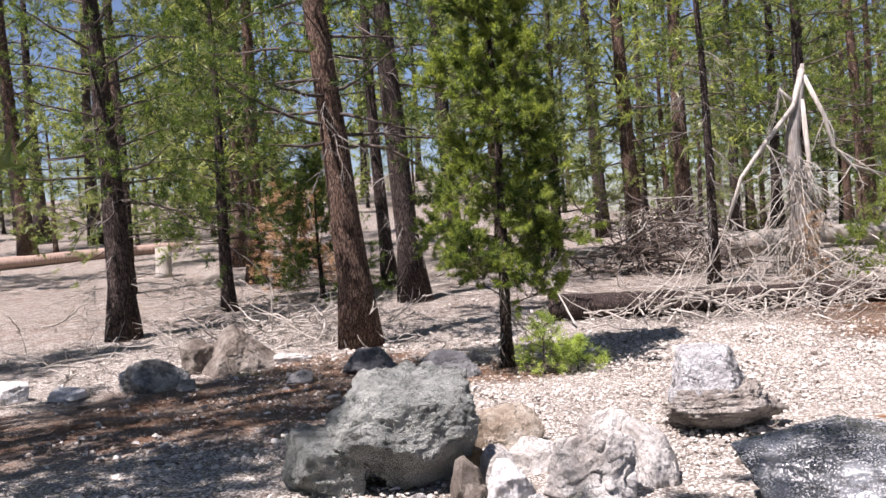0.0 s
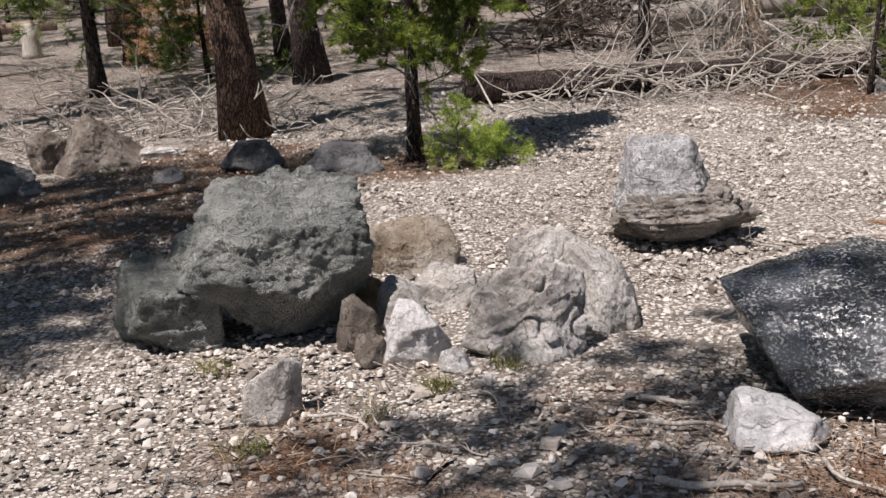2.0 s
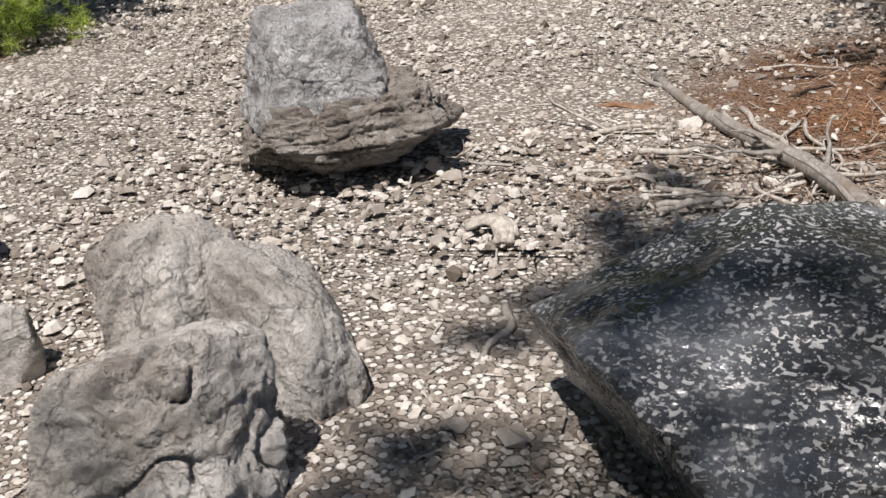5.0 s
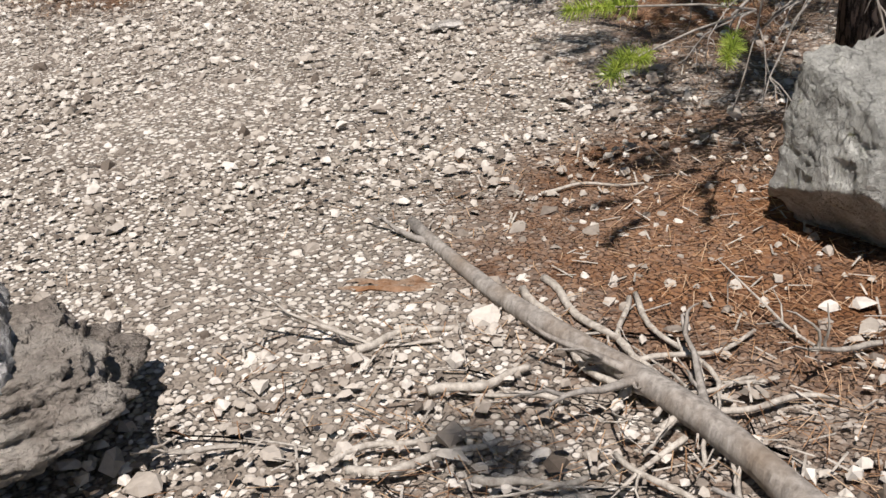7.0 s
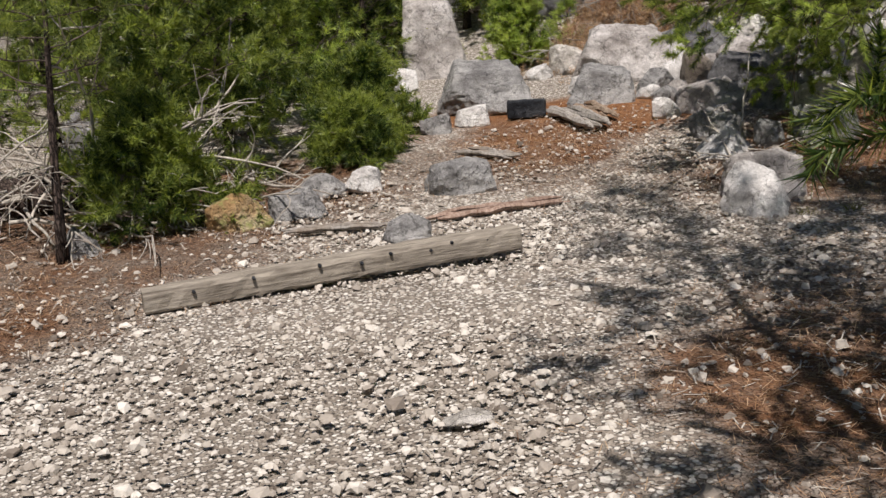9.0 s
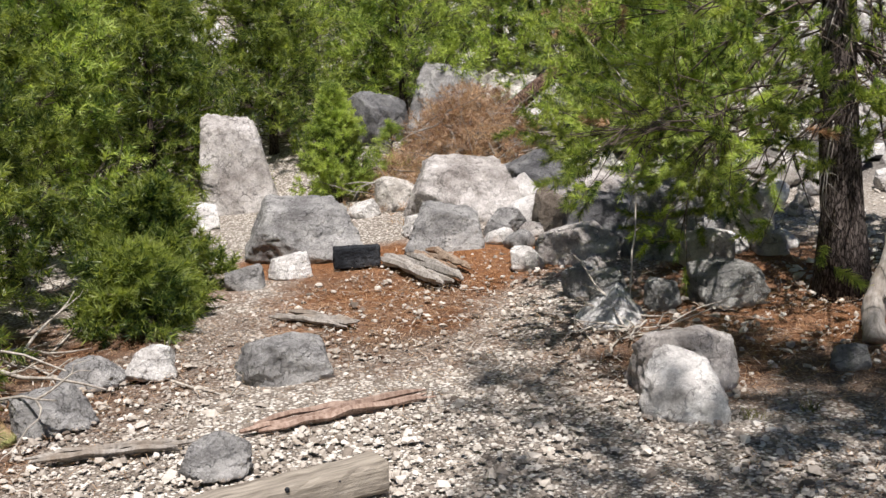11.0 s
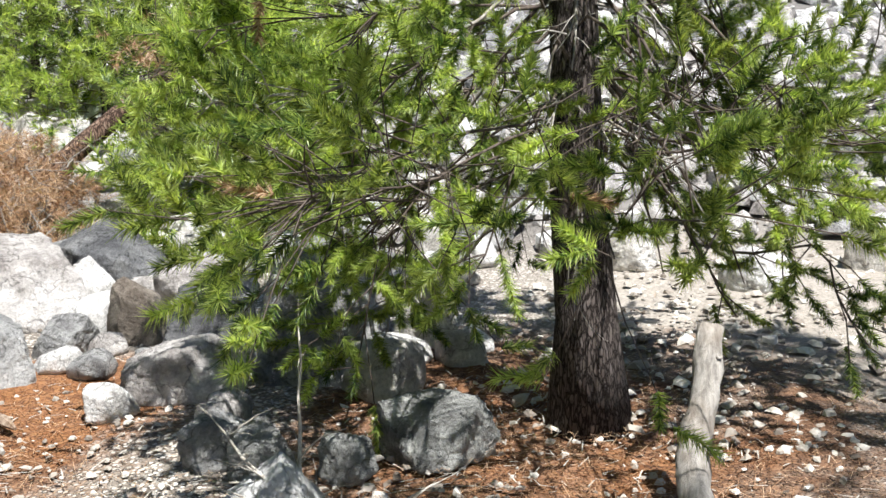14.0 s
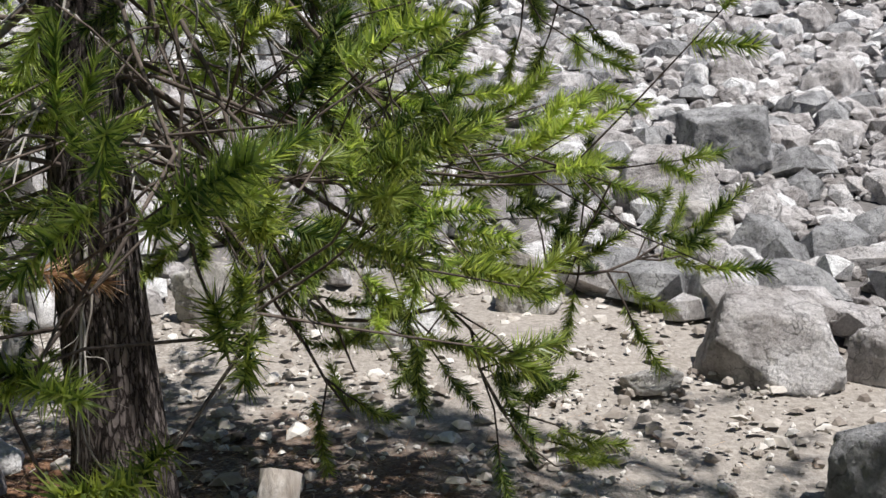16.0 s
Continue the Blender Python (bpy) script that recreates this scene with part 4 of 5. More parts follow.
for x, y, w, dd, h, yaw, sd, mt, lb in (
        (10.95, 14.25, 1.0, .7, .56, -49, 61, GREY_STONE, "large flat-faced grey block"), (12.42, 16.23, .8, .62, 1.15, -47, 62, RUST_STONE, "tall leaning grey standing rock"),
        (12.65, 13.7, 1.15, .86, .62, -59, 64, RUST_STONE, "large pale rock with a sharp brow"), (11.5, 13.2, .68, .5, .42, -58, 65, GREY_STONE, "broken grey rock below a pale one"),
        (12.0, 12.9, .38, .3, .27, -62, 66, GREY_STONE, "small grey block in the rock pile"), (12.82, 13.1, .28, .22, .42, -63, 67, WHITE_STONE, "white pointed stone on the pile"),
        (13.5, 13.3, .8, .6, .52, -64, 68, DARK_STONE, "dark weathered rounded boulder"), (12.3, 12.6, .36, .3, .42, -65, 69, BROWN_STONE, "grey-brown stone in the pile"),
        (12.15, 12.1, .6, .46, .42, -68, 70, DARK_STONE, "dark blocky rock in the pile"), (11.75, 11.4, .68, .5, .66, -72, 71, GREY_STONE, "upright slanting grey slab"),
        (11.45, 11.98, .66, .45, .34, -67, 72, RUST_STONE, "lumpy rock like weathered wood"), (11.1, 12.22, .26, .2, .2, -64, 73, WHITE_STONE, "small white block on litter"),
        (13.2, 12.5, .7, .5, .38, -68, 74, RUST_STONE, "flat pale rock on the pile"), (13.2, 11.6, .36, .3, .42, -74, 75, PALE_STONE, "pale rock behind the pine"),
        (12.3, 10.9, .4, .3, .55, -77, 76, PALE_STONE, "pale upright rock behind the pine"), (14.86, 16.2, .9, .7, .68, -54, 77, DARK_STONE, "dark round boulder before the thicket"),
        (15.35, 15.5, 1.0, .7, .95, -58, 78, GREY_STONE, "tall grey rock before the thicket"), (12.7, 14.45, .5, .37, .36, -55, 79, PALE_STONE, "pale grey stone in the row"),
        (12.3, 14.6, .34, .25, .2, -53, 80, WHITE_STONE, "small pale slab in the rock row"), (10.9, 16.1, .5, .4, .3, -42, 81, GREY_STONE, "grey flat stone by the young pines"),
        (11.5, 16.0, .42, .33, .28, -44, 82, WHITE_STONE, "white stone by the young pines"), (10.35, 13.9, .35, .25, .2, -50, 83, WHITE_STONE, "white stone at the foot of a block"),
        (9.95, 14.0, .3, .2, .2, -50, 84, GREY_STONE, "grey stone at the foot of a block"), (11.9, 13.6, .5, .4, .2, -60, 85, WHITE_STONE, "chalky flat stone in the rock row"),
        (12.8, 7.19, .72, .55, .46, -116, 86, RUST_STONE, "squat pale boulder at the edge of the talus"), (16.26, 6.4, .95, .7, .62, -111, 87, RUST_STONE, "wide layered slab boulder on the slope"),
        (17.6, 5.3, .9, .7, .66, -113, 88, GREY_STONE, "faceted grey boulder on the slope"), (14.95, 6.2, .5, .4, .42, -115, 89, GREY_STONE, "grey wedge rock on the slope"),
        (13.9, 6.93, .42, .3, .34, -114, 90, WHITE_STONE, "white rock on the slope"), (11.25, 7.45, .48, .4, .42, -121, 91, GREY_STONE, "blue-grey rounded rock beside the sand"),
        (12.66, 7.82, .3, .22, .13, -110, 92, PALE_STONE, "low pale stone on the sand"), (14.9, 7.3, .3, .25, .26, -108, 93, WHITE_STONE, "white stone on the slope"),
        (15.6, 6.4, .6, .45, .36, -112, 94, PALE_STONE, "pale rock on the slope"), (12.6, 6.7, .34, .25, .32, -121, 95, RUST_STONE, "rose-grey rock at the talus edge"),
        (14.1, 8.05, .4, .3, .42, -103, 96, PALE_STONE, "pale rock at the talus edge"), (13.6, 8.9, .5, .4, .3, -100, 97, WHITE_STONE, "white rock at the talus edge"),
        (14.2, 9.8, .6, .5, .4, -90, 98, PALE_STONE, "pale rock below the slope"), (14.6, 10.8, .5, .4, .4, -90, 99, GREY_STONE, "grey rock below the slope")):
    boulder("boulder", (x, y), (w, dd, h), yaw, sd, mt, lb, "rock", tilt=(0, -9 if sd == 62 else 0), planes=FORM.get(sd), sharp=110, lumps=0.015, ledge=0.012, rug=0.05, gash=0.04 if sd % 3 == 0 else 0.0)

rs = np.random.default_rng(77)
taken = [(o.location.x, o.location.y, max(o.dimensions.x, o.dimensions.y) / 2) for o in scene.objects if o.name.startswith(("boulder", "rock")) and o.location.x > 10]
fill = 0
for _ in range(900):
    x, y = rs.uniform(10.8, 14.4), rs.uniform(10.6, 14.9)
    s = rs.uniform(0.12, 0.34)
    if y - 11.0 > 1.3 * (x - 10.3) or (x < 11.6 and y > 12.3) or (x - 11.2) ** 2 + (y - 9.98) ** 2 < 0.7 or any((x - p) ** 2 + (y - q) ** 2 < (0.72 * r + 0.35 * s) ** 2 for p, q, r in taken):
        continue
    taken.append((x, y, s / 2))
    boulder("rock", (x, y), (s * 1.25, s, s * rs.uniform(0.6, 1.0)), rs.uniform(0, 360), 900 + fill, (PALE_STONE, GREY_STONE, RUST_STONE, WHITE_STONE)[fill % 4], ("pale broken stone wedged in the rock pile", "grey broken stone wedged in the rock pile", "rose-grey broken stone wedged in the rock pile", "whitish broken stone wedged in the rock pile")[fill % 4], group="stones of the rock pile", detail=3)
    fill += 1
    if fill >= 70:
        break
FORMS = []
for k in range(6):
    v, f = rock_shape((1.0, 0.8, 0.7), 200 + k, 5, sharp=150, lumps=0.02, rug=0.07, chips=22, gash=0.05)
    b_ = Bag()
    b_.add(v, f)
    FORMS.append([b_.mesh("talus_boulder", mt) for mt in (RUST_STONE, GREY_STONE, WHITE_STONE)])
count = 0
while count < 230:
    x, y = rs.uniform(14, 34), rs.uniform(-8, 24)
    u = x + 0.25 * (y - 10.5) - 9.3
    if u < 5.2 or (u < 6.5 and y > 10):
        continue
    s = rs.uniform(0.3, 0.62) if u < 9 else rs.uniform(0.35, 0.95)
    ob = new("boulder", FORMS[rs.integers(0, 6)][rs.integers(0, 3)])
    ob.matrix_world = pose(x, y, gz(x, y) - 0.1 * s, rs.uniform(-18, 18), rs.uniform(-18, 18), rs.uniform(0, 360)) @ Matrix.Diagonal((s, s * rs.uniform(0.8, 1.2), s * rs.uniform(0.7, 1.2), 1))
    tagged(ob, "broken pale grey boulder in the rubble slope", "rock", "boulders of the talus slope")
    count += 1

# ---- trees at the start ----
MIDT = (0.20, 30, 0.11, 0.0068, 1.0)
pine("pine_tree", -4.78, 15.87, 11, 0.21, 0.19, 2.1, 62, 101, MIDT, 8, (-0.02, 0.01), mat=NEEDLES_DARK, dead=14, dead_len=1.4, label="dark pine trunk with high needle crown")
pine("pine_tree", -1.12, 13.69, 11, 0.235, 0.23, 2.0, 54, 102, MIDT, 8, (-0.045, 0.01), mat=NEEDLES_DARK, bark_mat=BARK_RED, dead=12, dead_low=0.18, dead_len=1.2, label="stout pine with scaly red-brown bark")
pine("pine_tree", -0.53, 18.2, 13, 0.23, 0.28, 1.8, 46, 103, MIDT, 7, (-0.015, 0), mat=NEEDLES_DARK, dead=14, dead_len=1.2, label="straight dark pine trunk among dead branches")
pine("pine_tree", -1.03, 20.4, 12, 0.14, 0.30, 1.6, 42, 104, MIDT, 7, (-0.02, 0), dead=14, dead_len=1.0, label="slim grey pine trunk among others")
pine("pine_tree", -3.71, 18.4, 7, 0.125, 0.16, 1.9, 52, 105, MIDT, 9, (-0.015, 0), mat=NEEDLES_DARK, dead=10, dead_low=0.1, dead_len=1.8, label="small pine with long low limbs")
pine("young_pine", 0.60, 11.55, 5.4, 0.07, 0.13, 0.95, 80, 106, (0.15, 90, 0.07, 0.0044, 0.9), 16, (0.0, 0), mat=NEEDLES, label="bushy young pine with bright green needles", category="young pine", droop=0.1, inner=0.34, split=True, sides=14, skew=1.0, round_top=0.5, wander=0.2, dead=16, dead_low=0.06, dead_len=0.5)
pine("pine_tree", 4.62, 18.5, 9, 0.10, 0.34, 1.5, 40, 107, MIDT, 7, (-0.01, 0), dead=60, dead_low=0.08, dead_len=0.9, label="thin pine hung with dead twigs")
pine("pine_tree", 10.6, 27.0, 12, 0.19, 0.2, 2.2, 50, 108, MIDT, 7, dead=10, label="pale-barked pine behind a fallen log", bark_mat=BARK_RED)
pine("pine_tree", -13.8, 35.9, 16, 0.28, 0.16, 2.8, 56, 109, MIDT, 8, (-0.02, 0), dead=10, label="ruddy pine deep in the forest", bark_mat=BARK_RED)
pine("pine_tree", -15.5, 42.0, 15, 0.30, 0.24, 2.6, 50, 110, MIDT, 8, label="dark pine deep in the forest")
pine("pine_tree", -12.5, 39.0, 15, 0.25, 0.24, 2.6, 50, 111, MIDT, 8, label="brown pine deep in the forest")
pine("pine_tree", 7.7, 41.0, 15, 0.2, 0.2, 2.6, 50, 112, MIDT, 8, label="grey pine deep in the forest")
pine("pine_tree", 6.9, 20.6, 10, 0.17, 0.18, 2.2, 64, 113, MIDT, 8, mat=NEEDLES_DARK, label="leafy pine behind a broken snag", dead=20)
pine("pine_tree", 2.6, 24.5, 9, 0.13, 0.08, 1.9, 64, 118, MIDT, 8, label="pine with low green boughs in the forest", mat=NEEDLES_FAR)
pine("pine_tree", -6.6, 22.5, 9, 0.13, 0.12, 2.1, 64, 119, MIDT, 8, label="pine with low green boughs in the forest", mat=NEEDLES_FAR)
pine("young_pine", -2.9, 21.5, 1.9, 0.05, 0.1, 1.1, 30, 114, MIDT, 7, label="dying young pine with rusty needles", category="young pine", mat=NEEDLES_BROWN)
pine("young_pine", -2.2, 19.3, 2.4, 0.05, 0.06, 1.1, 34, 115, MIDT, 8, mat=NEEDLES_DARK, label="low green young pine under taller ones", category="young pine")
pine("young_pine", 0.95, 10.95, 0.6, 0.012, 0.05, 0.36, 20, 116, (0.08, 30, 0.06, 0.0022), 4, mat=NEEDLES_LIGHT, label="tiny green pine seedling on litter", category="seedling")
pine("young_pine", 1.3, 11.05, 0.36, 0.01, 0.05, 0.32, 16, 117, (0.08, 30, 0.06, 0.0022), 4, mat=NEEDLES_LIGHT, label="small bright green seedling on litter", category="seedling")

# far forest from a few trees, set out again and again
FART = (0.34, 10, 0.26, 0.026)
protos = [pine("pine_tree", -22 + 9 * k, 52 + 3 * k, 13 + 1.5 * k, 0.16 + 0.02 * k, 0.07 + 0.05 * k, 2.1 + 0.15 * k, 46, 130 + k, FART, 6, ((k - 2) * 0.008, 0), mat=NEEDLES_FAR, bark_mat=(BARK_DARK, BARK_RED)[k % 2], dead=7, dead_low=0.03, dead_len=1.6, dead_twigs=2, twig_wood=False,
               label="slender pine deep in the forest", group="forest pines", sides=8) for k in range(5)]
rf = np.random.default_rng(5)
spots = [(p.location.x, p.location.y) for p in protos] + [(-4.8, 15.9), (-1.1, 13.7), (-0.5, 18.2), (-1, 20.4), (-3.7, 18.4), (4.6, 18.5), (5.9, 18.1), (6.4, 21), (10.6, 27)]


def plant(x, y, gap):
    if any((x - a) ** 2 + (y - b) ** 2 < gap * gap for a, b in spots):
        return False
    spots.append((x, y))
    s = rf.uniform(0.75, 1.2)
    copy_thing(protos[rf.integers(0, 5)], pose(x, y, gz(x, y), 0, 0, rf.uniform(0, 360)) @ Matrix.Diagonal((s, s, s, 1)))
    return True


done = 0
while done < 72:
    y = 23 + 70 * rf.uniform(0, 1) ** 1.3
    done += plant(rf.uniform(-0.75, 0.62) * y, y, 2.0)
done = 0
while done < 60:
    y = 34 + 46 * rf.uniform(0, 1)
    x = rf.uniform(-0.6, 0.5) * y
    s = rf.uniform(0.28, 0.5)
    copy_thing(protos[rf.integers(0, 2)], pose(x, y, gz(x, y), 0, 0, rf.uniform(0, 360)) @ Matrix.Diagonal((s * 1.4, s * 1.4, s, 1)))
    done += 1
done = 0
while done < 40:
    done += plant(rf.uniform(8, 36), rf.uniform(26, 60), 2.4)

# unseen pines behind and beside the walker, added to shade the clearing and sand
for x, y in ((-6.5, 3.5), (-8.5, 6.5), (-4.5, -1.5), (-3.8, 0.6), (-9.5, 11.0), (1.0, -4.5), (-5.2, 6.2)):
    copy_thing(protos[int(abs(x * 7 + y)) % 5], pose(x, y, gz(x, y), 0, 0, x * 50))
copy_thing(protos[3], pose(-5.0, 8.2, gz(-5.0, 8.2), 0, 0, 140) @ Matrix.Diagonal((0.85, 0.85, 0.85, 1)))
pine("pine_tree", -1.9, 3.05, 12, 0.04, 0.4, 0.75, 30, 131, MIDT, 6, (0.01, 0.0), label="unseen slim pine added to dapple the gravel")
pine("pine_tree", 9.6, 6.6, 8, 0.10, 0.22, 1.6, 26, 133, MIDT, 8, (0.01, 0.0), label="unseen pine added to shade the sand edge")

# another unseen pine, added to shade the ground before the large pine
copy_thing(protos[1], pose(6.2, 6.9, gz(6.2, 6.9), 0, 0, 70) @ Matrix.Diagonal((0.72, 0.72, 0.72, 1)))

# ---- pines along the walk ----
NEAR = (0.13, 56, 0.065, 0.0019)
hung = pine("pine_tree", 4.74, 6.98, 13, 0.075, 0.10, 1.45, 60, 140, (0.14, 120, 0.055, 0.0022, 0.9), 10, (-0.01, 0.01), dead=70, dead_low=0.03, dead_len=0.9, label="pine hung with dead twigs beside a grey boulder", split=True, bias=(0.7, -0.7, 0.55), skew=1.1, round_top=0.5, inner=0.4)
big = pine("pine_tree", 11.2, 9.98, 7.0, 0.15, 0.185, 1.75, 66, 141, (0.15, 170, 0.055, 0.0025, 0.85), 18, (0.012, 0.012), bark_mat=BARK_PINE, dead=16, dead_low=0.16, dead_len=0.9, label="large pine with low spreading green boughs", droop=0.3, bias=(-0.5, 0.5, 0.2), skew=1.8, split=True, mat=NEEDLES_LIGHT, inner=0.42, limb_r=0.055, rust=0.007, wander=0.2, round_top=0.95)
rl = np.random.default_rng(44)
for tips in (((-0.94, 0.12, 0.74), (-1.02, -0.01, 0.64), (-0.75, -0.13, 0.63)), ((-0.62, 0.18, 0.86), (-0.57, 0.08, 0.77), (-0.6, -0.05, 0.76)), ((-0.64, 0.21, 0.95), (-0.4, 0.31, 1.02), (-0.5, 0.35, 0.8))):
    wb, gb = Bag(), Bag()
    tips = np.array(tips) + (-0.12, 0.12, 0)
    fork = np.mean(tips, axis=0) * 0.6 + (0, 0, 0.25)
    tube(wb, bend(rl, (0, 0, 1.25), fork - (0, 0, 1.25), np.linalg.norm(fork - (0, 0, 1.25)), 6, 0, 0.22), np.linspace(0.009, 0.005, 6), 5, cap=False)
    for tip in tips:
        p = np.array([fork, (fork + tip) / 2 + rl.normal(0, 0.05, 3), tip])
        tube(wb, p, [0.004, 0.0035, 0.003], 5, cap=False)
        w_ = np.array(tip) - p[1]
        w_ /= np.linalg.norm(w_)
        q_ = np.array([tip + w_ * 0.07 * k for k in range(-1, 2)])
        needles(gb, rl, q_, np.tile(w_, (3, 1)) + rl.normal(0, 0.1, (3, 3)), 0.08, 190, 0.05, 0.0016)
    limb = part("limb", wb.mesh("limb", GREY_WOOD), hung, "pale bare limb with tufted tips")
    part("needle_spray", gb.mesh("needle_spray", NEEDLES_LIGHT, True), limb)
def bough(tree, pts, seed, count, reach, wood, green, label=""):
    """A limb along a line, with side twigs that end in dense needle brushes on its outer half."""
    rg = np.random.default_rng(seed)
    pts = np.array(pts, float)
    u = np.linspace(0, 1, len(pts))
    g = np.linspace(0, 1, 12)
    line = np.column_stack([np.interp(g, u, pts[:, k]) for k in range(3)]) + rg.normal(0, 0.012, (12, 3))
    wb, gb = Bag(), Bag()
    tube(wb, line, np.linspace(0.011, 0.004, 12), 6, cap=False)
    C, A = [], []
    for _ in range(count):
        o = line[rg.integers(5, 12)]
        d = (line[-1] - line[5]) / np.linalg.norm(line[-1] - line[5]) * 0.8 + rg.normal(0, 0.7, 3)
        d /= np.linalg.norm(d)
        e = o + d * reach * rg.uniform(0.4, 1.0)
        tube(wb, [o, (o + e) / 2 + rg.normal(0, 0.02, 3), e], [0.004, 0.0035, 0.003], 4, cap=False)
        C += [e - d * 0.1, e]
        A += [d, d + (0, 0, 0.25)]
    needles(gb, rg, np.array(C), np.array(A), 0.14, 180, 0.052, 0.0024, 0.85)
    limb = part("limb", wb.mesh("limb", wood), tree, label)
    part("needle_spray", gb.mesh("needle_spray", green, True), limb)


# Mostly light needles on the sunlit left, darker on the right: shade by colour.
bough(big, [(0.02, 0.00, 2.15), (-0.09, 0.61, 1.69), (-0.37, 1.01, 1.53), (-0.56, 1.27, 1.49), (-0.64, 1.46, 1.49)], 71, 26, 0.4, DEAD_WOOD, NEEDLES_LIGHT, "pale bare limb with tufted tip")
bough(big, [(0.00, 0.00, 1.30), (0.35, 0.72, 0.60), (0.24, 0.92, 0.52), (0.14, 1.20, 0.39)], 72, 14, 0.35, GREY_WOOD, NEEDLES)
bough(big, [(0.00, 0.00, 1.35), (0.61, -0.67, 0.66), (0.50, -1.09, 0.71), (0.33, -1.28, 0.26)], 73, 22, 0.40, TWIG, NEEDLES)
bough(big, [(0.00, 0.00, 1.60), (0.64, -0.92, 0.91), (0.50, -1.49, 0.81), (0.49, -1.85, 0.84)], 74, 16, 0.35, TWIG, NEEDLES)
bough(big, [(0.00, 0.00, 1.90), (0.33, 0.78, 1.19), (0.13, 1.05, 1.14), (0.03, 1.18, 1.14)], 75, 34, 0.50, GREY_WOOD, NEEDLES_LIGHT)
bough(big, [(0.00, 0.00, 2.30), (0.63, -0.58, 1.53), (0.51, -0.92, 1.44), (0.37, -1.18, 1.21)], 76, 26, 0.40, TWIG, NEEDLES_LIGHT)
bough(big, [(0.00, 0.00, 1.90), (-0.23, 0.49, 1.75), (-0.51, 1.08, 1.29)], 81, 26, 0.42, TWIG, NEEDLES_LIGHT)
bough(big, [(0.00, 0.00, 1.80), (-0.26, 0.34, 1.63), (-0.58, 0.75, 1.15)], 82, 24, 0.40, TWIG, NEEDLES_LIGHT)
bough(big, [(0.00, 0.00, 1.60), (-0.26, 0.18, 1.38), (-0.57, 0.40, 0.85)], 83, 16, 0.30, TWIG, NEEDLES_LIGHT)
bough(big, [(0.00, 0.00, 2.30), (-0.19, 0.40, 2.18), (-0.42, 0.89, 1.77)], 84, 24, 0.42, TWIG, NEEDLES_LIGHT)
bough(big, [(0.00, 0.00, 2.20), (0.23, -0.36, 1.94), (0.50, -0.80, 1.36)], 85, 22, 0.38, TWIG, NEEDLES)
bough(big, [(0.00, 0.00, 1.70), (0.23, -0.24, 1.36), (0.52, -0.54, 0.68)], 86, 14, 0.30, TWIG, NEEDLES)
bough(big, [(0.00, 0.00, 1.50), (0.17, -0.31, 1.12), (0.37, -0.68, 0.40)], 87, 14, 0.30, TWIG, NEEDLES)
bough(big, [(0.00, 0.00, 2.60), (0.33, -0.70, 2.34), (0.73, -1.56, 1.75)], 88, 18, 0.40, TWIG, NEEDLES)
bough(big, [(0.00, 0.00, 2.00), (0.04, 0.47, 1.60), (0.09, 1.04, 0.85)], 89, 20, 0.35, TWIG, NEEDLES_LIGHT)
db = Bag()
for k in range(9):
    dead_branch(db, rl, (0.0, -0.05, rl.uniform(1.5, 2.6)), (rl.uniform(-0.5, 0.1), -0.55, -0.5), rl.uniform(0.9, 1.4), 0.011, 3, 2, -1.5)
part("dead_limb_wood", db.mesh("dead_limb_wood", TWIG), big, "dark drooping dead limbs")["kind"] = "stuff"
pine("young_pine", 5.72, 13.24, 2.6, 0.035, 0.42, 0.8, 22, 142, NEAR, 7, (0.09, 0.02), label="thin leaning pine sapling on litter", category="young pine", dead=6, dead_len=0.4)
for x, y, h, s in ((7.4, 14.6, 2.0, .95), (8.4, 15.1, 2.1, .9), (6.9, 15.4, 2.4, 1.0), (9.3, 15.8, 2.0, .9), (6.6, 13.55, .75, .5), (9.6, 14.6, .7, .5), (8.9, 14.0, .45, .4)):
    pine("young_pine", x, y, h, 0.03 + 0.01 * h, 0.14, s, 28, int(x * 31 + y * 7), (0.17, 70, 0.07, 0.0042, 0.9), 11, label="bushy dark green young pine", category="young pine", mat=NEEDLES, dead=10, dead_low=0.03, dead_len=0.7, inner=0.5, group="young pines by the rocks")
pine("young_pine", 12.9, 15.35, 1.2, 0.035, 0.07, 0.42, 80, 150, (0.09, 46, 0.05, 0.0030, 1.0), 10, mat=NEEDLES_LIGHT, label="small bright green cone-shaped pine", category="young pine", droop=0.0, round_top=0.95, inner=0.2)
pine("young_pine", 13.7, 15.2, 0.6, 0.02, 0.06, 0.3, 18, 151, (0.08, 40, 0.05, 0.002), 6, mat=NEEDLES_LIGHT, label="tiny bright green pine among rocks", category="young pine")
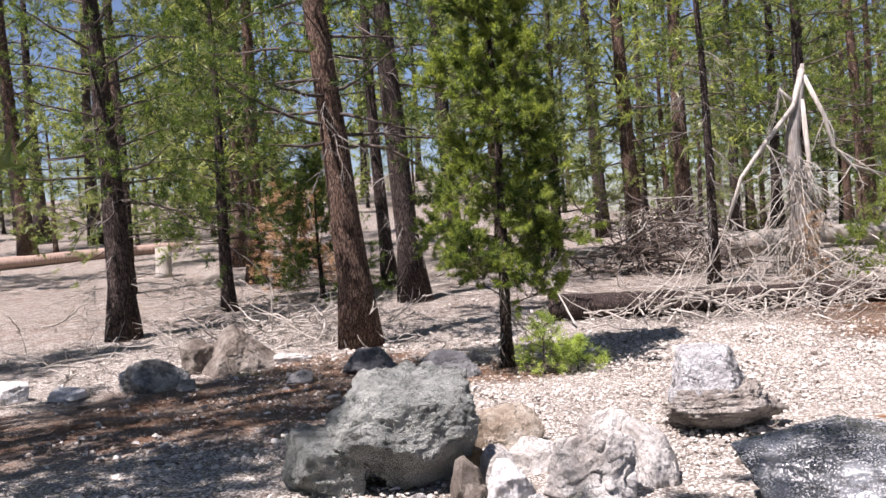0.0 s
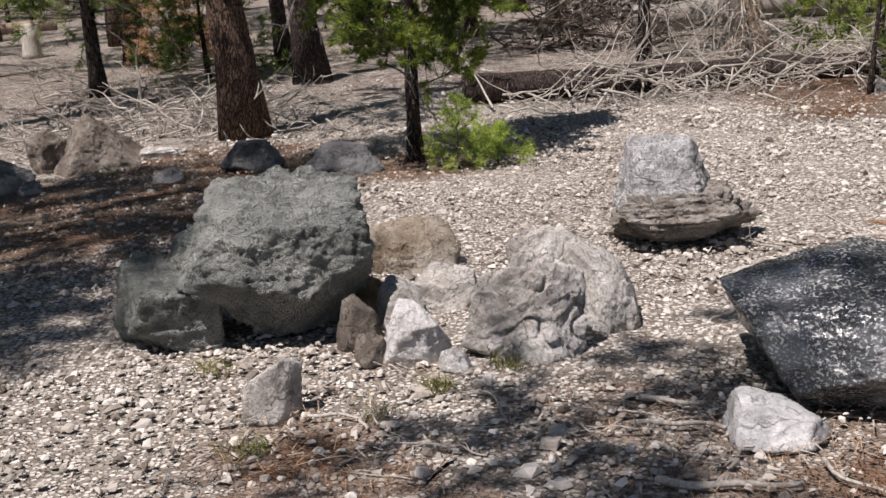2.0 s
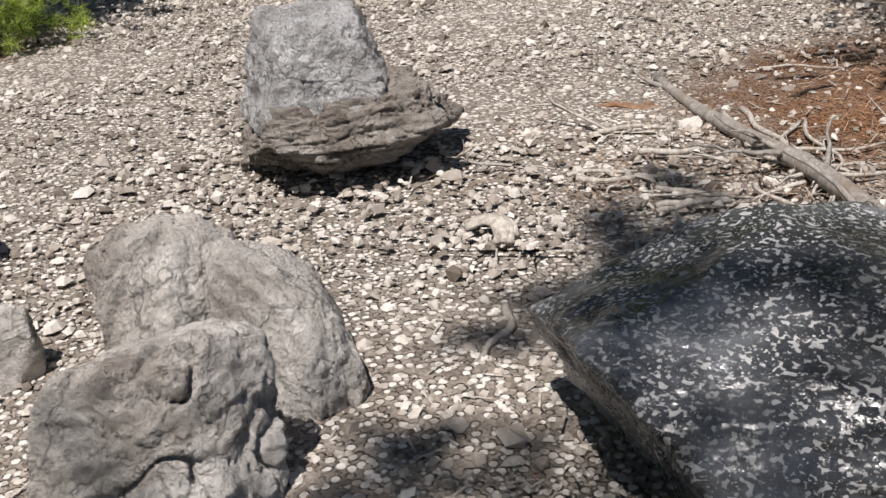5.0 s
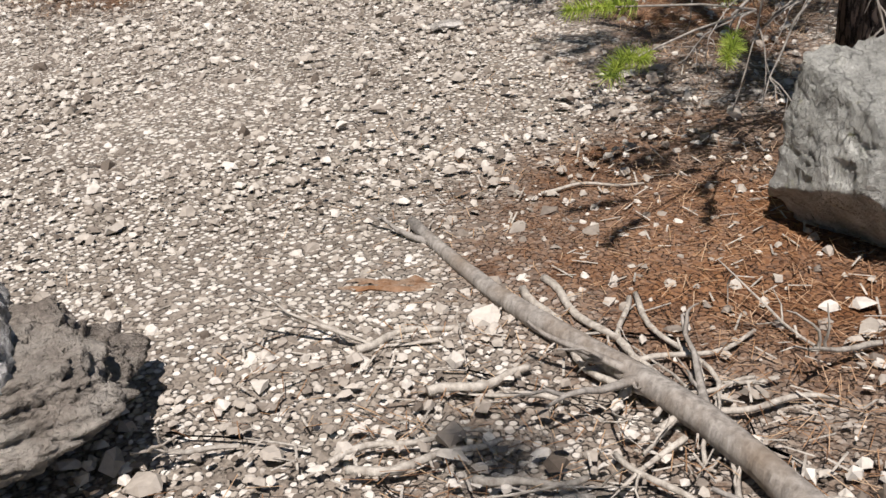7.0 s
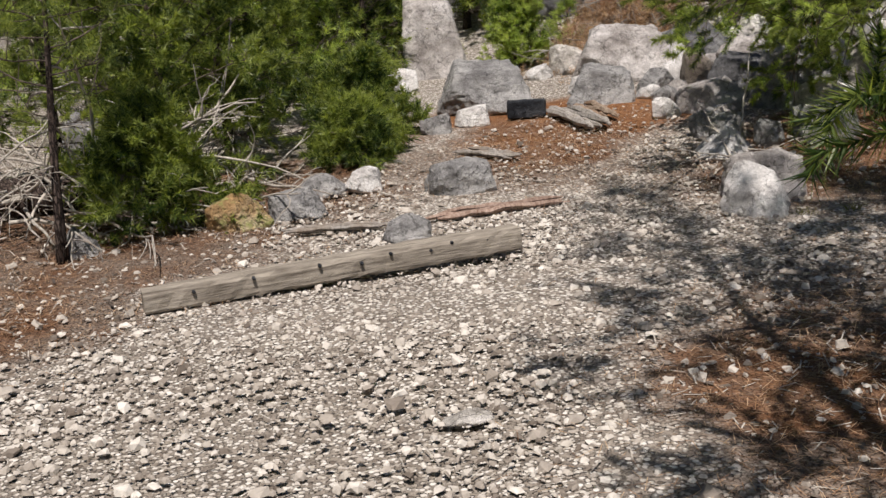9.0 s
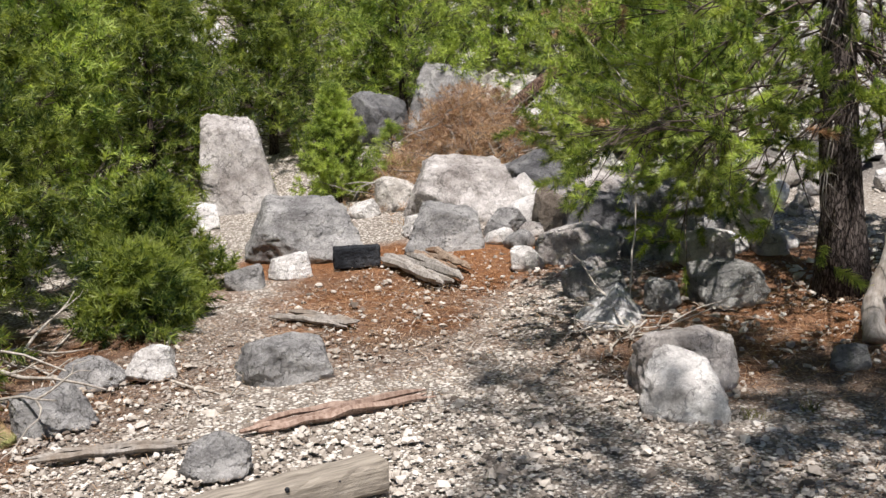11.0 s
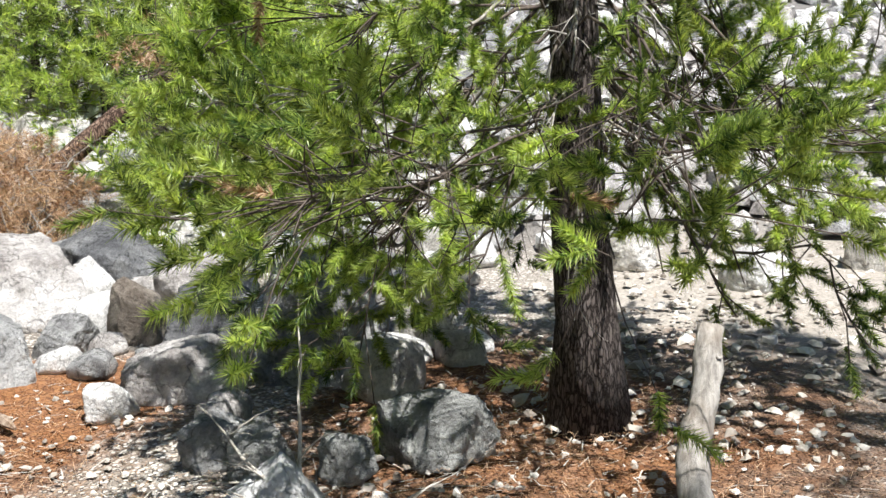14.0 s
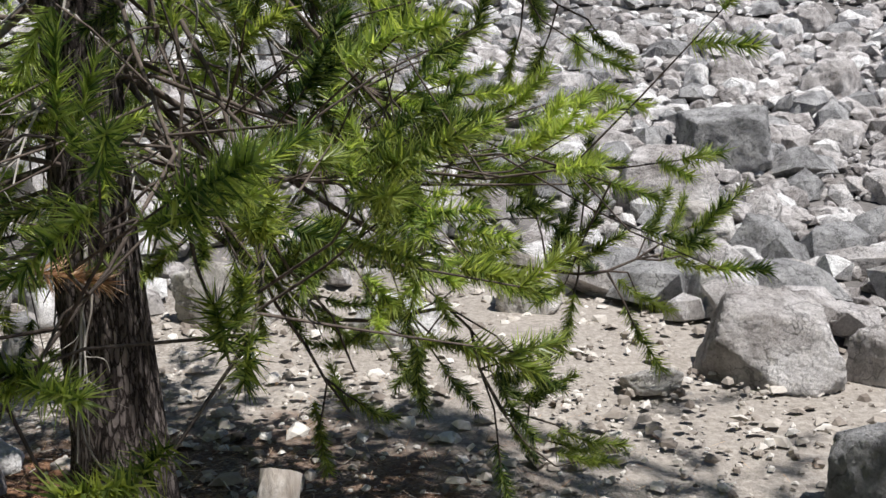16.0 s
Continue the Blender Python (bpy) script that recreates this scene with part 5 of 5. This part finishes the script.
for k, (x, y, h, s) in enumerate(((13.2, 18.3, 3.2, 1.2), (11.6, 18.6, 4.0, 1.4), (15.2, 18.6, 4.2, 1.6), (16.6, 17.4, 3.6, 1.6), (18.4, 16.4, 3.4, 1.5), (17.4, 19.4, 5.0, 1.8), (14.4, 20.6, 5.5, 1.8), (19.5, 18.0, 3.6, 1.6), (16.9, 13.6, 2.6, 1.3), (17.4, 12.6, 2.6, 1.2), (14.7, 12.7, 1.9, 1.1), (12.2, 21.5, 6.0, 1.8), (10.2, 19.8, 4.5, 1.6), (9.0, 18.2, 3.5, 1.4), (20.5, 20.5, 5.0, 1.8), (19.6, 14.2, 2.6, 1.2), (14.2, 17.3, 2.2, 1.1), (15.9, 16.5, 2.4, 1.2), (17.7, 15.2, 2.4, 1.2), (13.9, 19.4, 4.2, 1.5), (12.3, 17.4, 2.2, 1.1), (10.9, 17.4, 2.6, 1.2))):
    pine("young_pine", x, y, h, 0.03 + 0.012 * h, 0.04, s, 48, 160 + k, (0.20, 34, 0.10, 0.0060, 0.9), 10, label="green pine of the thicket below the slope", category="young pine", mat=(NEEDLES, NEEDLES_LIGHT)[k % 4 > 0], group="thicket pines", dead=6 if k % 2 else 0)

# ---- dead wood ----
log("fallen_log", (-15.5, 30.2), (-8.2, 33.8), 0.2, RED_LOG, "ruddy bare fallen log on the forest floor", seed=1)
log("fallen_log", (1.4, 14.9), (7.4, 14.4), 0.19, BARK_DARK, "dark fallen trunk bristling with dead branches", seed=2, stubs=0)
log("fallen_log", (5.6, 22.6), (12.0, 23.6), 0.3, GREY_WOOD, "thick pale fallen log", seed=3)

heap("brush_pile", 3.6, 14.2, (2.6, 0.6, 0.45), 95, 301, "tangle of bleached dead branches along a fallen trunk", 1.2, 0.011)
heap("brush_pile", 6.4, 14.1, (1.8, 0.6, 0.5), 80, 302, "tangle of bleached dead branches on gravel", 1.2, 0.012)
heap("brush_pile", -1.6, 14.6, (2.4, 0.9, 0.35), 110, 303, "low heap of pale dead branches round a pine", 1.0, 0.011)
heap("brush_pile", 4.3, 21.0, (1.7, 0.8, 1.5), 150, 304, "tall dark heap of dead brush", 1.2, 0.018, mat=TWIG)
heap("brush_pile", 4.3, 21.3, (2.3, 1.0, 1.6), 50, 305, "grey dead brush over a heap", 1.3, 0.012)
heap("brush_pile", 6.5, 17.6, (1.4, 0.8, 0.8), 60, 306, "dead limbs heaped at the foot of a snag", 1.2, 0.012)
heap("brush_pile", 5.0, 14.5, (0.8, 0.6, 0.35), 34, 307, "dead branches beside a sapling", 0.9, 0.009)
heap("brush_pile", 10.0, 11.05, (0.5, 0.2, 0.06), 16, 308, "thin grey roots and twigs on litter", 0.7, 0.007, flat=0.1)
heap("brush_pile", 13.9, 14.5, (1.1, 0.75, 0.75), 110, 309, "heap of dry rust-brown pine boughs", 0.9, 0.008, mat=GREY_WOOD)
heap("ground_twigs", -1.0, 19.5, (8.0, 4.5, 0.05), 130, 312, "scattered dead sticks over the forest floor", 1.1, 0.014, "twigs", flat=0.1, depth=1)
heap("ground_twigs", -4.5, 14.0, (3.0, 1.6, 0.04), 50, 313, "thin dead sticks on needle litter", 0.9, 0.010, "twigs", flat=0.08, depth=1)
heap("ground_twigs", 2.9, 6.6, (0.8, 0.8, 0.02), 26, 310, "dry grey twigs on gravel", 0.5, 0.007, "twigs", flat=0.05, depth=1)
heap("ground_twigs", 0.6, 5.2, (1.2, 0.5, 0.02), 22, 311, "short dry twigs on gravel", 0.3, 0.005, "twigs", flat=0.05, depth=1)


def brown_boughs(x, y, sx, sy, sz, n, seed, label):
    rng = np.random.default_rng(seed)
    ob = root("dead_boughs", x, y, gz(x, y), label, "dead branches", kind="stuff")
    C = np.column_stack([rng.normal(0, 0.42, n) * sx, rng.normal(0, 0.42, n) * sy, np.zeros(n)])
    top = sz * np.clip(1 - (C[:, 0] / sx) ** 2 - (C[:, 1] / sy) ** 2, 0.05, 1)
    C[:, 2] = terrain(C[:, 0] + x, C[:, 1] + y) - gz(x, y) + top * rng.uniform(0.1, 1, n)
    A = rng.normal(0, 1, (n, 3)) * (1, 1, 0.6)
    b = Bag()
    needles(b, rng, C, A, 0.14, 26, 0.08, 0.0022)
    part("needles", b.mesh("needles", NEEDLES_BROWN, True), ob)
    return ob


brown_boughs(13.95, 14.45, 1.35, 0.85, 0.95, 1900, 400, "mound of rust-brown dead pine boughs")
brown_boughs(6.1, 17.7, 0.35, 0.3, 1.5, 80, 401, "rusty dead needles on heaped limbs")

# broken snag with hanging limbs
snag = root("snag", 6.0, 18.1, gz(6.0, 18.1), "broken bleached snag with limbs bent to the ground", "dead tree")
b = Bag()
tube(b, [(0, 0, -0.05), (0.02, 0, 1.2), (-0.03, 0, 2.4), (0.1, 0.0, 3.0), (0.22, 0, 3.6)], [0.17, 0.15, 0.13, 0.10, 0.03], 10, 0.1, np.random.default_rng(3))
part("trunk", b.mesh("trunk", GREY_WOOD), snag)
rng = np.random.default_rng(9)
for pts, r in (([(0.2, 0, 3.5), (0.0, -0.1, 2.9), (-0.55, -0.2, 2.3), (-1.0, -0.25, 1.75), (-1.25, -0.3, 1.1)], 0.055), ([(0.22, 0, 3.4), (0.5, -0.1, 2.7), (0.6, -0.1, 2.2), (0.9, -0.1, 1.85), (1.6, -0.1, 1.6)], 0.045),
               ([(0.15, -0.05, 3.0), (0.2, -0.1, 2.0), (0.12, -0.15, 1.0), (0.1, -0.2, 0.05)], 0.05), ([(0.1, 0, 2.9), (-0.2, 0, 3.2), (-0.1, 0, 3.35)], 0.04)):
    b = Bag()
    p = np.array(pts)
    tube(b, p, np.linspace(r, r * 0.45, len(p)), 7, 0.06, rng)
    for _ in range(7):
        dead_branch(b, rng, p[rng.integers(1, len(p))], (rng.normal(0, 0.5), rng.normal(0, 0.4), -0.8), rng.uniform(0.4, 1.0), 0.014, 3, 1, -0.5)
    part("limb", b.mesh("limb", DEAD_WOOD), snag)
b = Bag()
for _ in range(120):
    s = rng.uniform(0.3, 2.3)
    az = rng.uniform(0, 6.28)
    dead_branch(b, rng, (0, 0, s), (math.cos(az) * 0.7, math.sin(az) * 0.7, -0.7), rng.uniform(0.6, 1.3), 0.012, 3, 1, -0.6)
part("dead_twig_mass", b.mesh("dead_twig_mass", DEAD_WOOD), snag)

# stump
st = root("stump", -6.74, 25.9, gz(-6.74, 25.9), "pale cut tree stump in the clearing", "stump")
b = Bag()
tube(b, [(0, 0, -0.05), (0, 0, 0.1), (0.02, 0, 0.4), (0.02, 0, 0.72)], [0.26, 0.2, 0.185, 0.18], 14, 0.05, rng)
part("stump_body", b.mesh("stump_body", DEAD_WOOD), st)

# hewn timber on the gravel
beam = root("timber_post", 5.47, 11.93, gz(5.47, 11.93), "weathered grey hewn timber lying on gravel", "timber")
beam.rotation_euler = (0, 0, math.atan2(10.98 - 11.93, 7.38 - 5.47))
L = math.hypot(7.38 - 5.47, 11.93 - 10.98)
b = Bag()
n = 40
prof = np.array([(-0.075, 0.012), (-0.085, 0.03), (-0.085, 0.13), (-0.07, 0.158), (0.07, 0.158), (0.085, 0.13), (0.085, 0.03), (0.075, 0.012)])
V = []
rb = np.random.default_rng(8)
for i in range(n):
    s = i / (n - 1)
    k = 0.78 + 0.12 * s + rb.normal(0, 0.008)
    V.append(np.column_stack([np.full(8, s * L), prof[:, 0] * k + 0.012 * math.sin(s * 4) + rb.normal(0, 0.0025, 8), prof[:, 1] * k + rb.normal(0, 0.0025, 8) - 0.01]))
F = [[i * 8 + j, (i + 1) * 8 + j, (i + 1) * 8 + (j + 1) % 8, i * 8 + (j + 1) % 8] for i in range(n - 1) for j in range(8)]
b.add(np.array(V).reshape(-1, 3), F)
b.f.append(list(range(8)))
b.f.append([(n - 1) * 8 + j for j in range(8)][::-1])
BEAM_WOOD = wood("weathered_beam_wood", (0.12, 0.10, 0.08), (0.38, 0.34, 0.285), grain=(1.2, 16, 16))
part("beam", b.mesh("beam", BEAM_WOOD, True), beam)
for s, h in ((0.12, 0.10), (0.27, 0.12), (0.44, 0.13), (0.55, 0.10), (0.63, 0.13), (0.74, 0.11), (0.80, 0.14), (0.90, 0.12)):
    kb = Bag()
    tube(kb, [(s * L, -0.02, h * 0.82), (s * L, -0.076, h * 0.8), (s * L, -0.082, h * 0.79)], [0.011, 0.010, 0.005], 8, 0.1, rb)
    part("knot", kb.mesh("knot", CHAR), beam)

log("fallen_branch", (2.56, 5.45), (3.43, 7.88), 0.05, GREY_WOOD, "silver-grey fallen branch lying on gravel", "branch", 23, 10, 0.38, stubs=7, bow=-0.03, stub_len=0.45)
log("branch", (10.12, 9.6), (10.45, 9.5), 0.066, GREY_WOOD, "short bent grey log leaning by the pine", "log", 24, 14, 0.75, rise=0.62, bow=0.1, rough=0.16, stubs=2, stub_len=0.12)
slab("wood_slab", (9.42, 13.25), (9.45, 12.62), 0.14, 0.05, GREY_WOOD, "strip of pale weathered wood on litter", 25)
slab("wood_slab", (10.95, 13.35), (10.42, 12.45), 0.26, 0.08, GREY_WOOD, "splintered slab of rotting grey wood", 26, lift=0.02)
slab("wood_slab", (11.1, 13.2), (10.75, 12.6), 0.2, 0.1, ROT_WOOD, "crumbling orange rotten wood", 27)
slab("wood_slab", (9.0, 13.0), (9.25, 12.75), 0.07, 0.03, ROT_WOOD, "brown splinter of wood on litter", 28)
slab("wood_slab", (7.63, 11.95), (8.5, 11.5), 0.15, 0.05, RED_LOG, "rotten brown wood slab behind the timber", 21)
slab("wood_slab", (6.9, 12.5), (7.4, 12.05), 0.1, 0.05, GREY_WOOD, "decayed grey board behind the timber", 22)
lean_log = root("dead_log", 14.6, 14.2, gz(14.6, 14.2), "dead brown log leaning out of the thicket", "log")
lb = Bag()
tube(lb, [(-0.45, 0.35, 0.0), (-0.15, 0.15, 0.3), (0.15, -0.08, 0.62), (0.5, -0.42, 0.98), (0.9, -0.8, 1.38)], [0.10, 0.10, 0.09, 0.08, 0.05], 10, 0.08, rng)
part("log_trunk", lb.mesh("log_trunk", BARK_RED), lean_log)
lb = Bag()
for _ in range(26):
    dead_branch(lb, rng, (rng.uniform(0.4, 0.9), rng.uniform(-0.8, -0.4), rng.uniform(0.9, 1.4)), rng.normal(0, 1, 3) + (0, 0, -0.5), rng.uniform(0.3, 0.7), 0.008, 3, 1, -0.8)
part("twig_mass", lb.mesh("twig_mass", TWIG), lean_log)
lb = Bag()
nn_ = 60
needles(lb, rng, np.column_stack([rng.uniform(0.4, 1.1, nn_), rng.uniform(-1.0, -0.3, nn_), rng.uniform(1.25, 1.65, nn_)]), rng.normal(0, 1, (nn_, 3)), 0.14, 30, 0.09, 0.003)
part("dead_needles", lb.mesh("dead_needles", NEEDLES_BROWN, True), lean_log, "rust-brown dead needles")


def litter(name, label, n, seed, long, wide, spots, mat):
    """Fallen needles strewn over the ground, one object."""
    rng = np.random.default_rng(seed)
    w = np.array([s[2] ** 2 * s[3] for s in spots])
    k = rng.choice(len(spots), n, p=w / w.sum())
    S = np.array(spots)[k]
    x, y = S[:, 0] + rng.normal(0, 0.55, n) * S[:, 2], S[:, 1] + rng.normal(0, 0.55, n) * S[:, 2]
    a = rng.uniform(0, 2 * np.pi, n)
    ln = long * rng.uniform(0.5, 1.2, n)
    z = terrain(x, y) + rng.uniform(0.004, 0.018, n)
    dx, dy = np.cos(a) * ln / 2, np.sin(a) * ln / 2
    wx, wy = -np.sin(a) * wide, np.cos(a) * wide
    dz = rng.normal(0, 0.006, n)
    P = np.stack([np.stack([x - dx - wx, y - dy - wy, z - dz], 1), np.stack([x - dx + wx, y - dy + wy, z - dz], 1), np.stack([x + dx + wx, y + dy + wy, z + dz], 1), np.stack([x + dx - wx, y + dy - wy, z + dz], 1)], 1)
    b = Bag()
    b.add(P.reshape(-1, 3), np.arange(4 * n).reshape(-1, 4))
    return tagged(new(name, b.mesh(name, mat, True)), label, "litter", kind="stuff")


litter("needle_litter", "fallen rust-brown pine needles on the ground", 42000, 601, 0.075, 0.0012, [s for s in LITTER if s[0] > -3], NEEDLES_BROWN)
litter("twig_litter", "short dry twigs and chips on the ground", 7000, 602, 0.07, 0.003, LITTER + [(2, 6, 2.5, 0.6), (6, 9, 3, 0.4), (10, 12, 2, 0.8), (-1, 12, 3, 0.8)], DEAD_WOOD)
litter("twig_litter", "fallen sticks and bark over the forest floor", 9000, 603, 0.22, 0.007, [(-6, 17, 5, 0.8), (0, 19, 5, 0.8), (-4, 13, 3, 0.9), (4, 16, 3, 0.8), (-9, 24, 7, 0.6), (6, 22, 5, 0.6)], TWIG)
for k, (a, bb, r) in enumerate((((0.93, 4.72), (1.34, 4.62), 0.014), ((0.98, 5.16), (1.26, 5.06), 0.011), ((1.06, 5.4), (1.27, 5.28), 0.013), ((-0.16, 5.54), (0.04, 5.48), 0.008), ((0.05, 5.52), (0.06, 5.36), 0.009), ((0.45, 5.62), (0.6, 5.5), 0.006),
                                ((2.45, 7.04), (2.76, 6.87), 0.012), ((2.5, 6.67), (2.72, 6.57), 0.013), ((3.34, 7.27), (3.08, 6.68), 0.014), ((3.47, 7.03), (2.98, 6.44), 0.009), ((2.78, 7.12), (3.02, 7.0), 0.015), ((1.76, 6.36), (1.56, 6.18), 0.014), ((2.2, 6.3), (2.5, 6.05), 0.012),
                                ((3.0, 6.6), (3.35, 6.35), 0.010), ((3.1, 6.9), (3.5, 6.65), 0.009), ((2.35, 6.5), (2.6, 6.2), 0.010), ((1.0, 5.0), (1.12, 4.85), 0.008), ((3.9, 7.7), (4.15, 7.45), 0.007), ((1.45, 4.75), (1.6, 4.4), 0.0075),
                                ((2.45, 7.10), (2.76, 6.89), 0.0090), ((2.61, 6.81), (2.76, 6.62), 0.0120), ((2.48, 6.64), (2.72, 6.60), 0.0097), ((2.51, 6.60), (2.40, 6.37), 0.0090), ((2.88, 6.62), (2.62, 6.13), 0.0083), ((2.54, 6.39), (2.49, 6.20), 0.0090), ((2.30, 6.50), (2.40, 6.22), 0.0105), ((2.97, 6.32), (3.15, 5.98), 0.0090), ((2.98, 6.24), (2.90, 5.93), 0.0120), ((2.32, 6.58), (2.23, 6.27), 0.0083), ((2.81, 7.42), (3.08, 7.28), 0.0120), ((3.44, 7.03), (3.09, 6.59), 0.009), ((3.04, 6.65), (3.31, 6.54), 0.0083), ((2.86, 5.92), (3.05, 5.93), 0.0120), ((3.38, 7.29), (3.09, 6.73), 0.0135))):
    log("stick", a, bb, r, DEAD_WOOD, "dry bleached stick on gravel", "stick", 50 + k, 6, 0.6, bow=0.09 if k % 2 else -0.08, group="sticks on the gravel")
box = boulder("wood_block", (10.75, 13.55), (0.38, 0.18, 0.17), -52, 99, CHAR, "charred dark block of wood", "wood", sharp=40, lumps=0.02, sink=0.05,
              planes=[(1, 0, 0, .8), (-1, 0, 0, .8), (0, 1, 0, .8), (0, -1, 0, .8), (0, 0, 1, .8), (0, 0, -1, .8)])


# ---- small things on the gravel ----
def grass_tuft(x, y, n, h, seed, label, mat):
    rng = np.random.default_rng(seed)
    b = Bag()
    C = np.column_stack([rng.normal(0, 0.03, n), rng.normal(0, 0.03, n), np.zeros(n)])
    for k in range(n):
        d = np.array([rng.normal(0, 0.5), rng.normal(0, 0.5), 1.0])
        L_ = h * rng.uniform(0.5, 1.2)
        s = np.cross(d, rng.normal(0, 1, 3))
        s = s / np.linalg.norm(s) * 0.002
        m_ = C[k] + d * L_ * 0.5
        e = C[k] + d * L_ * 0.9 + np.array([d[0], d[1], -0.2]) * L_ * 0.35
        b.add([C[k] - s, C[k] + s, m_ + s, m_ - s, e], [(0, 1, 2), (0, 2, 3), (3, 2, 4)])
    ob = new("grass_tuft", b.mesh("grass_tuft", mat, True))
    ob.location = (x, y, gz(x, y) - 0.005)
    return tagged(ob, label, "grass", "grass tufts on the gravel", "stuff")


for k, (x, y) in enumerate(((-0.62, 6.2), (-0.55, 6.15), (0.33, 5.73), (0.36, 5.68), (0.62, 5.9), (0.65, 5.86), (-0.32, 5.28), (-0.38, 5.25), (0.1, 5.5), (8.9, 9.9), (9.1, 9.7), (-2.2, 12.1), (-2.35, 12.05))):
    grass_tuft(x, y, 40, 0.07, 700 + k, "small tuft of yellow-green grass", GRASS)
slab("wood_chip", (3.02, 7.72), (3.2, 7.5), 0.07, 0.014, ROT_WOOD, "flat tan chip of wood on gravel", 31)
boulder("flat_stone", (5.4, 9.62), (0.2, 0.15, 0.035), -40, 401, PALE_STONE, "flat grey disc of stone on gravel", "stone", detail=3, sink=0.1)
curl = root("wood_curl", 1.98, 6.82, gz(1.98, 6.82), "curled twisted scrap of pale wood", "wood")
cb_ = Bag()
for k_ in range(6):
    rad_ = 0.085 + 0.011 * k_
    tube(cb_, [(rad_ * math.cos(1.2 - t_ * 0.26) - 0.08, rad_ * math.sin(1.2 - t_ * 0.26), 0.014 + 0.03 * math.sin(t_ * 0.4) - 0.003 * abs(k_ - 3)) for t_ in range(9 - k_ % 2)], np.linspace(0.006, 0.014, 9 - k_ % 2), 6, 0.18, rng)
part("wood_fibre", cb_.mesh("wood_fibre", DEAD_WOOD), curl)
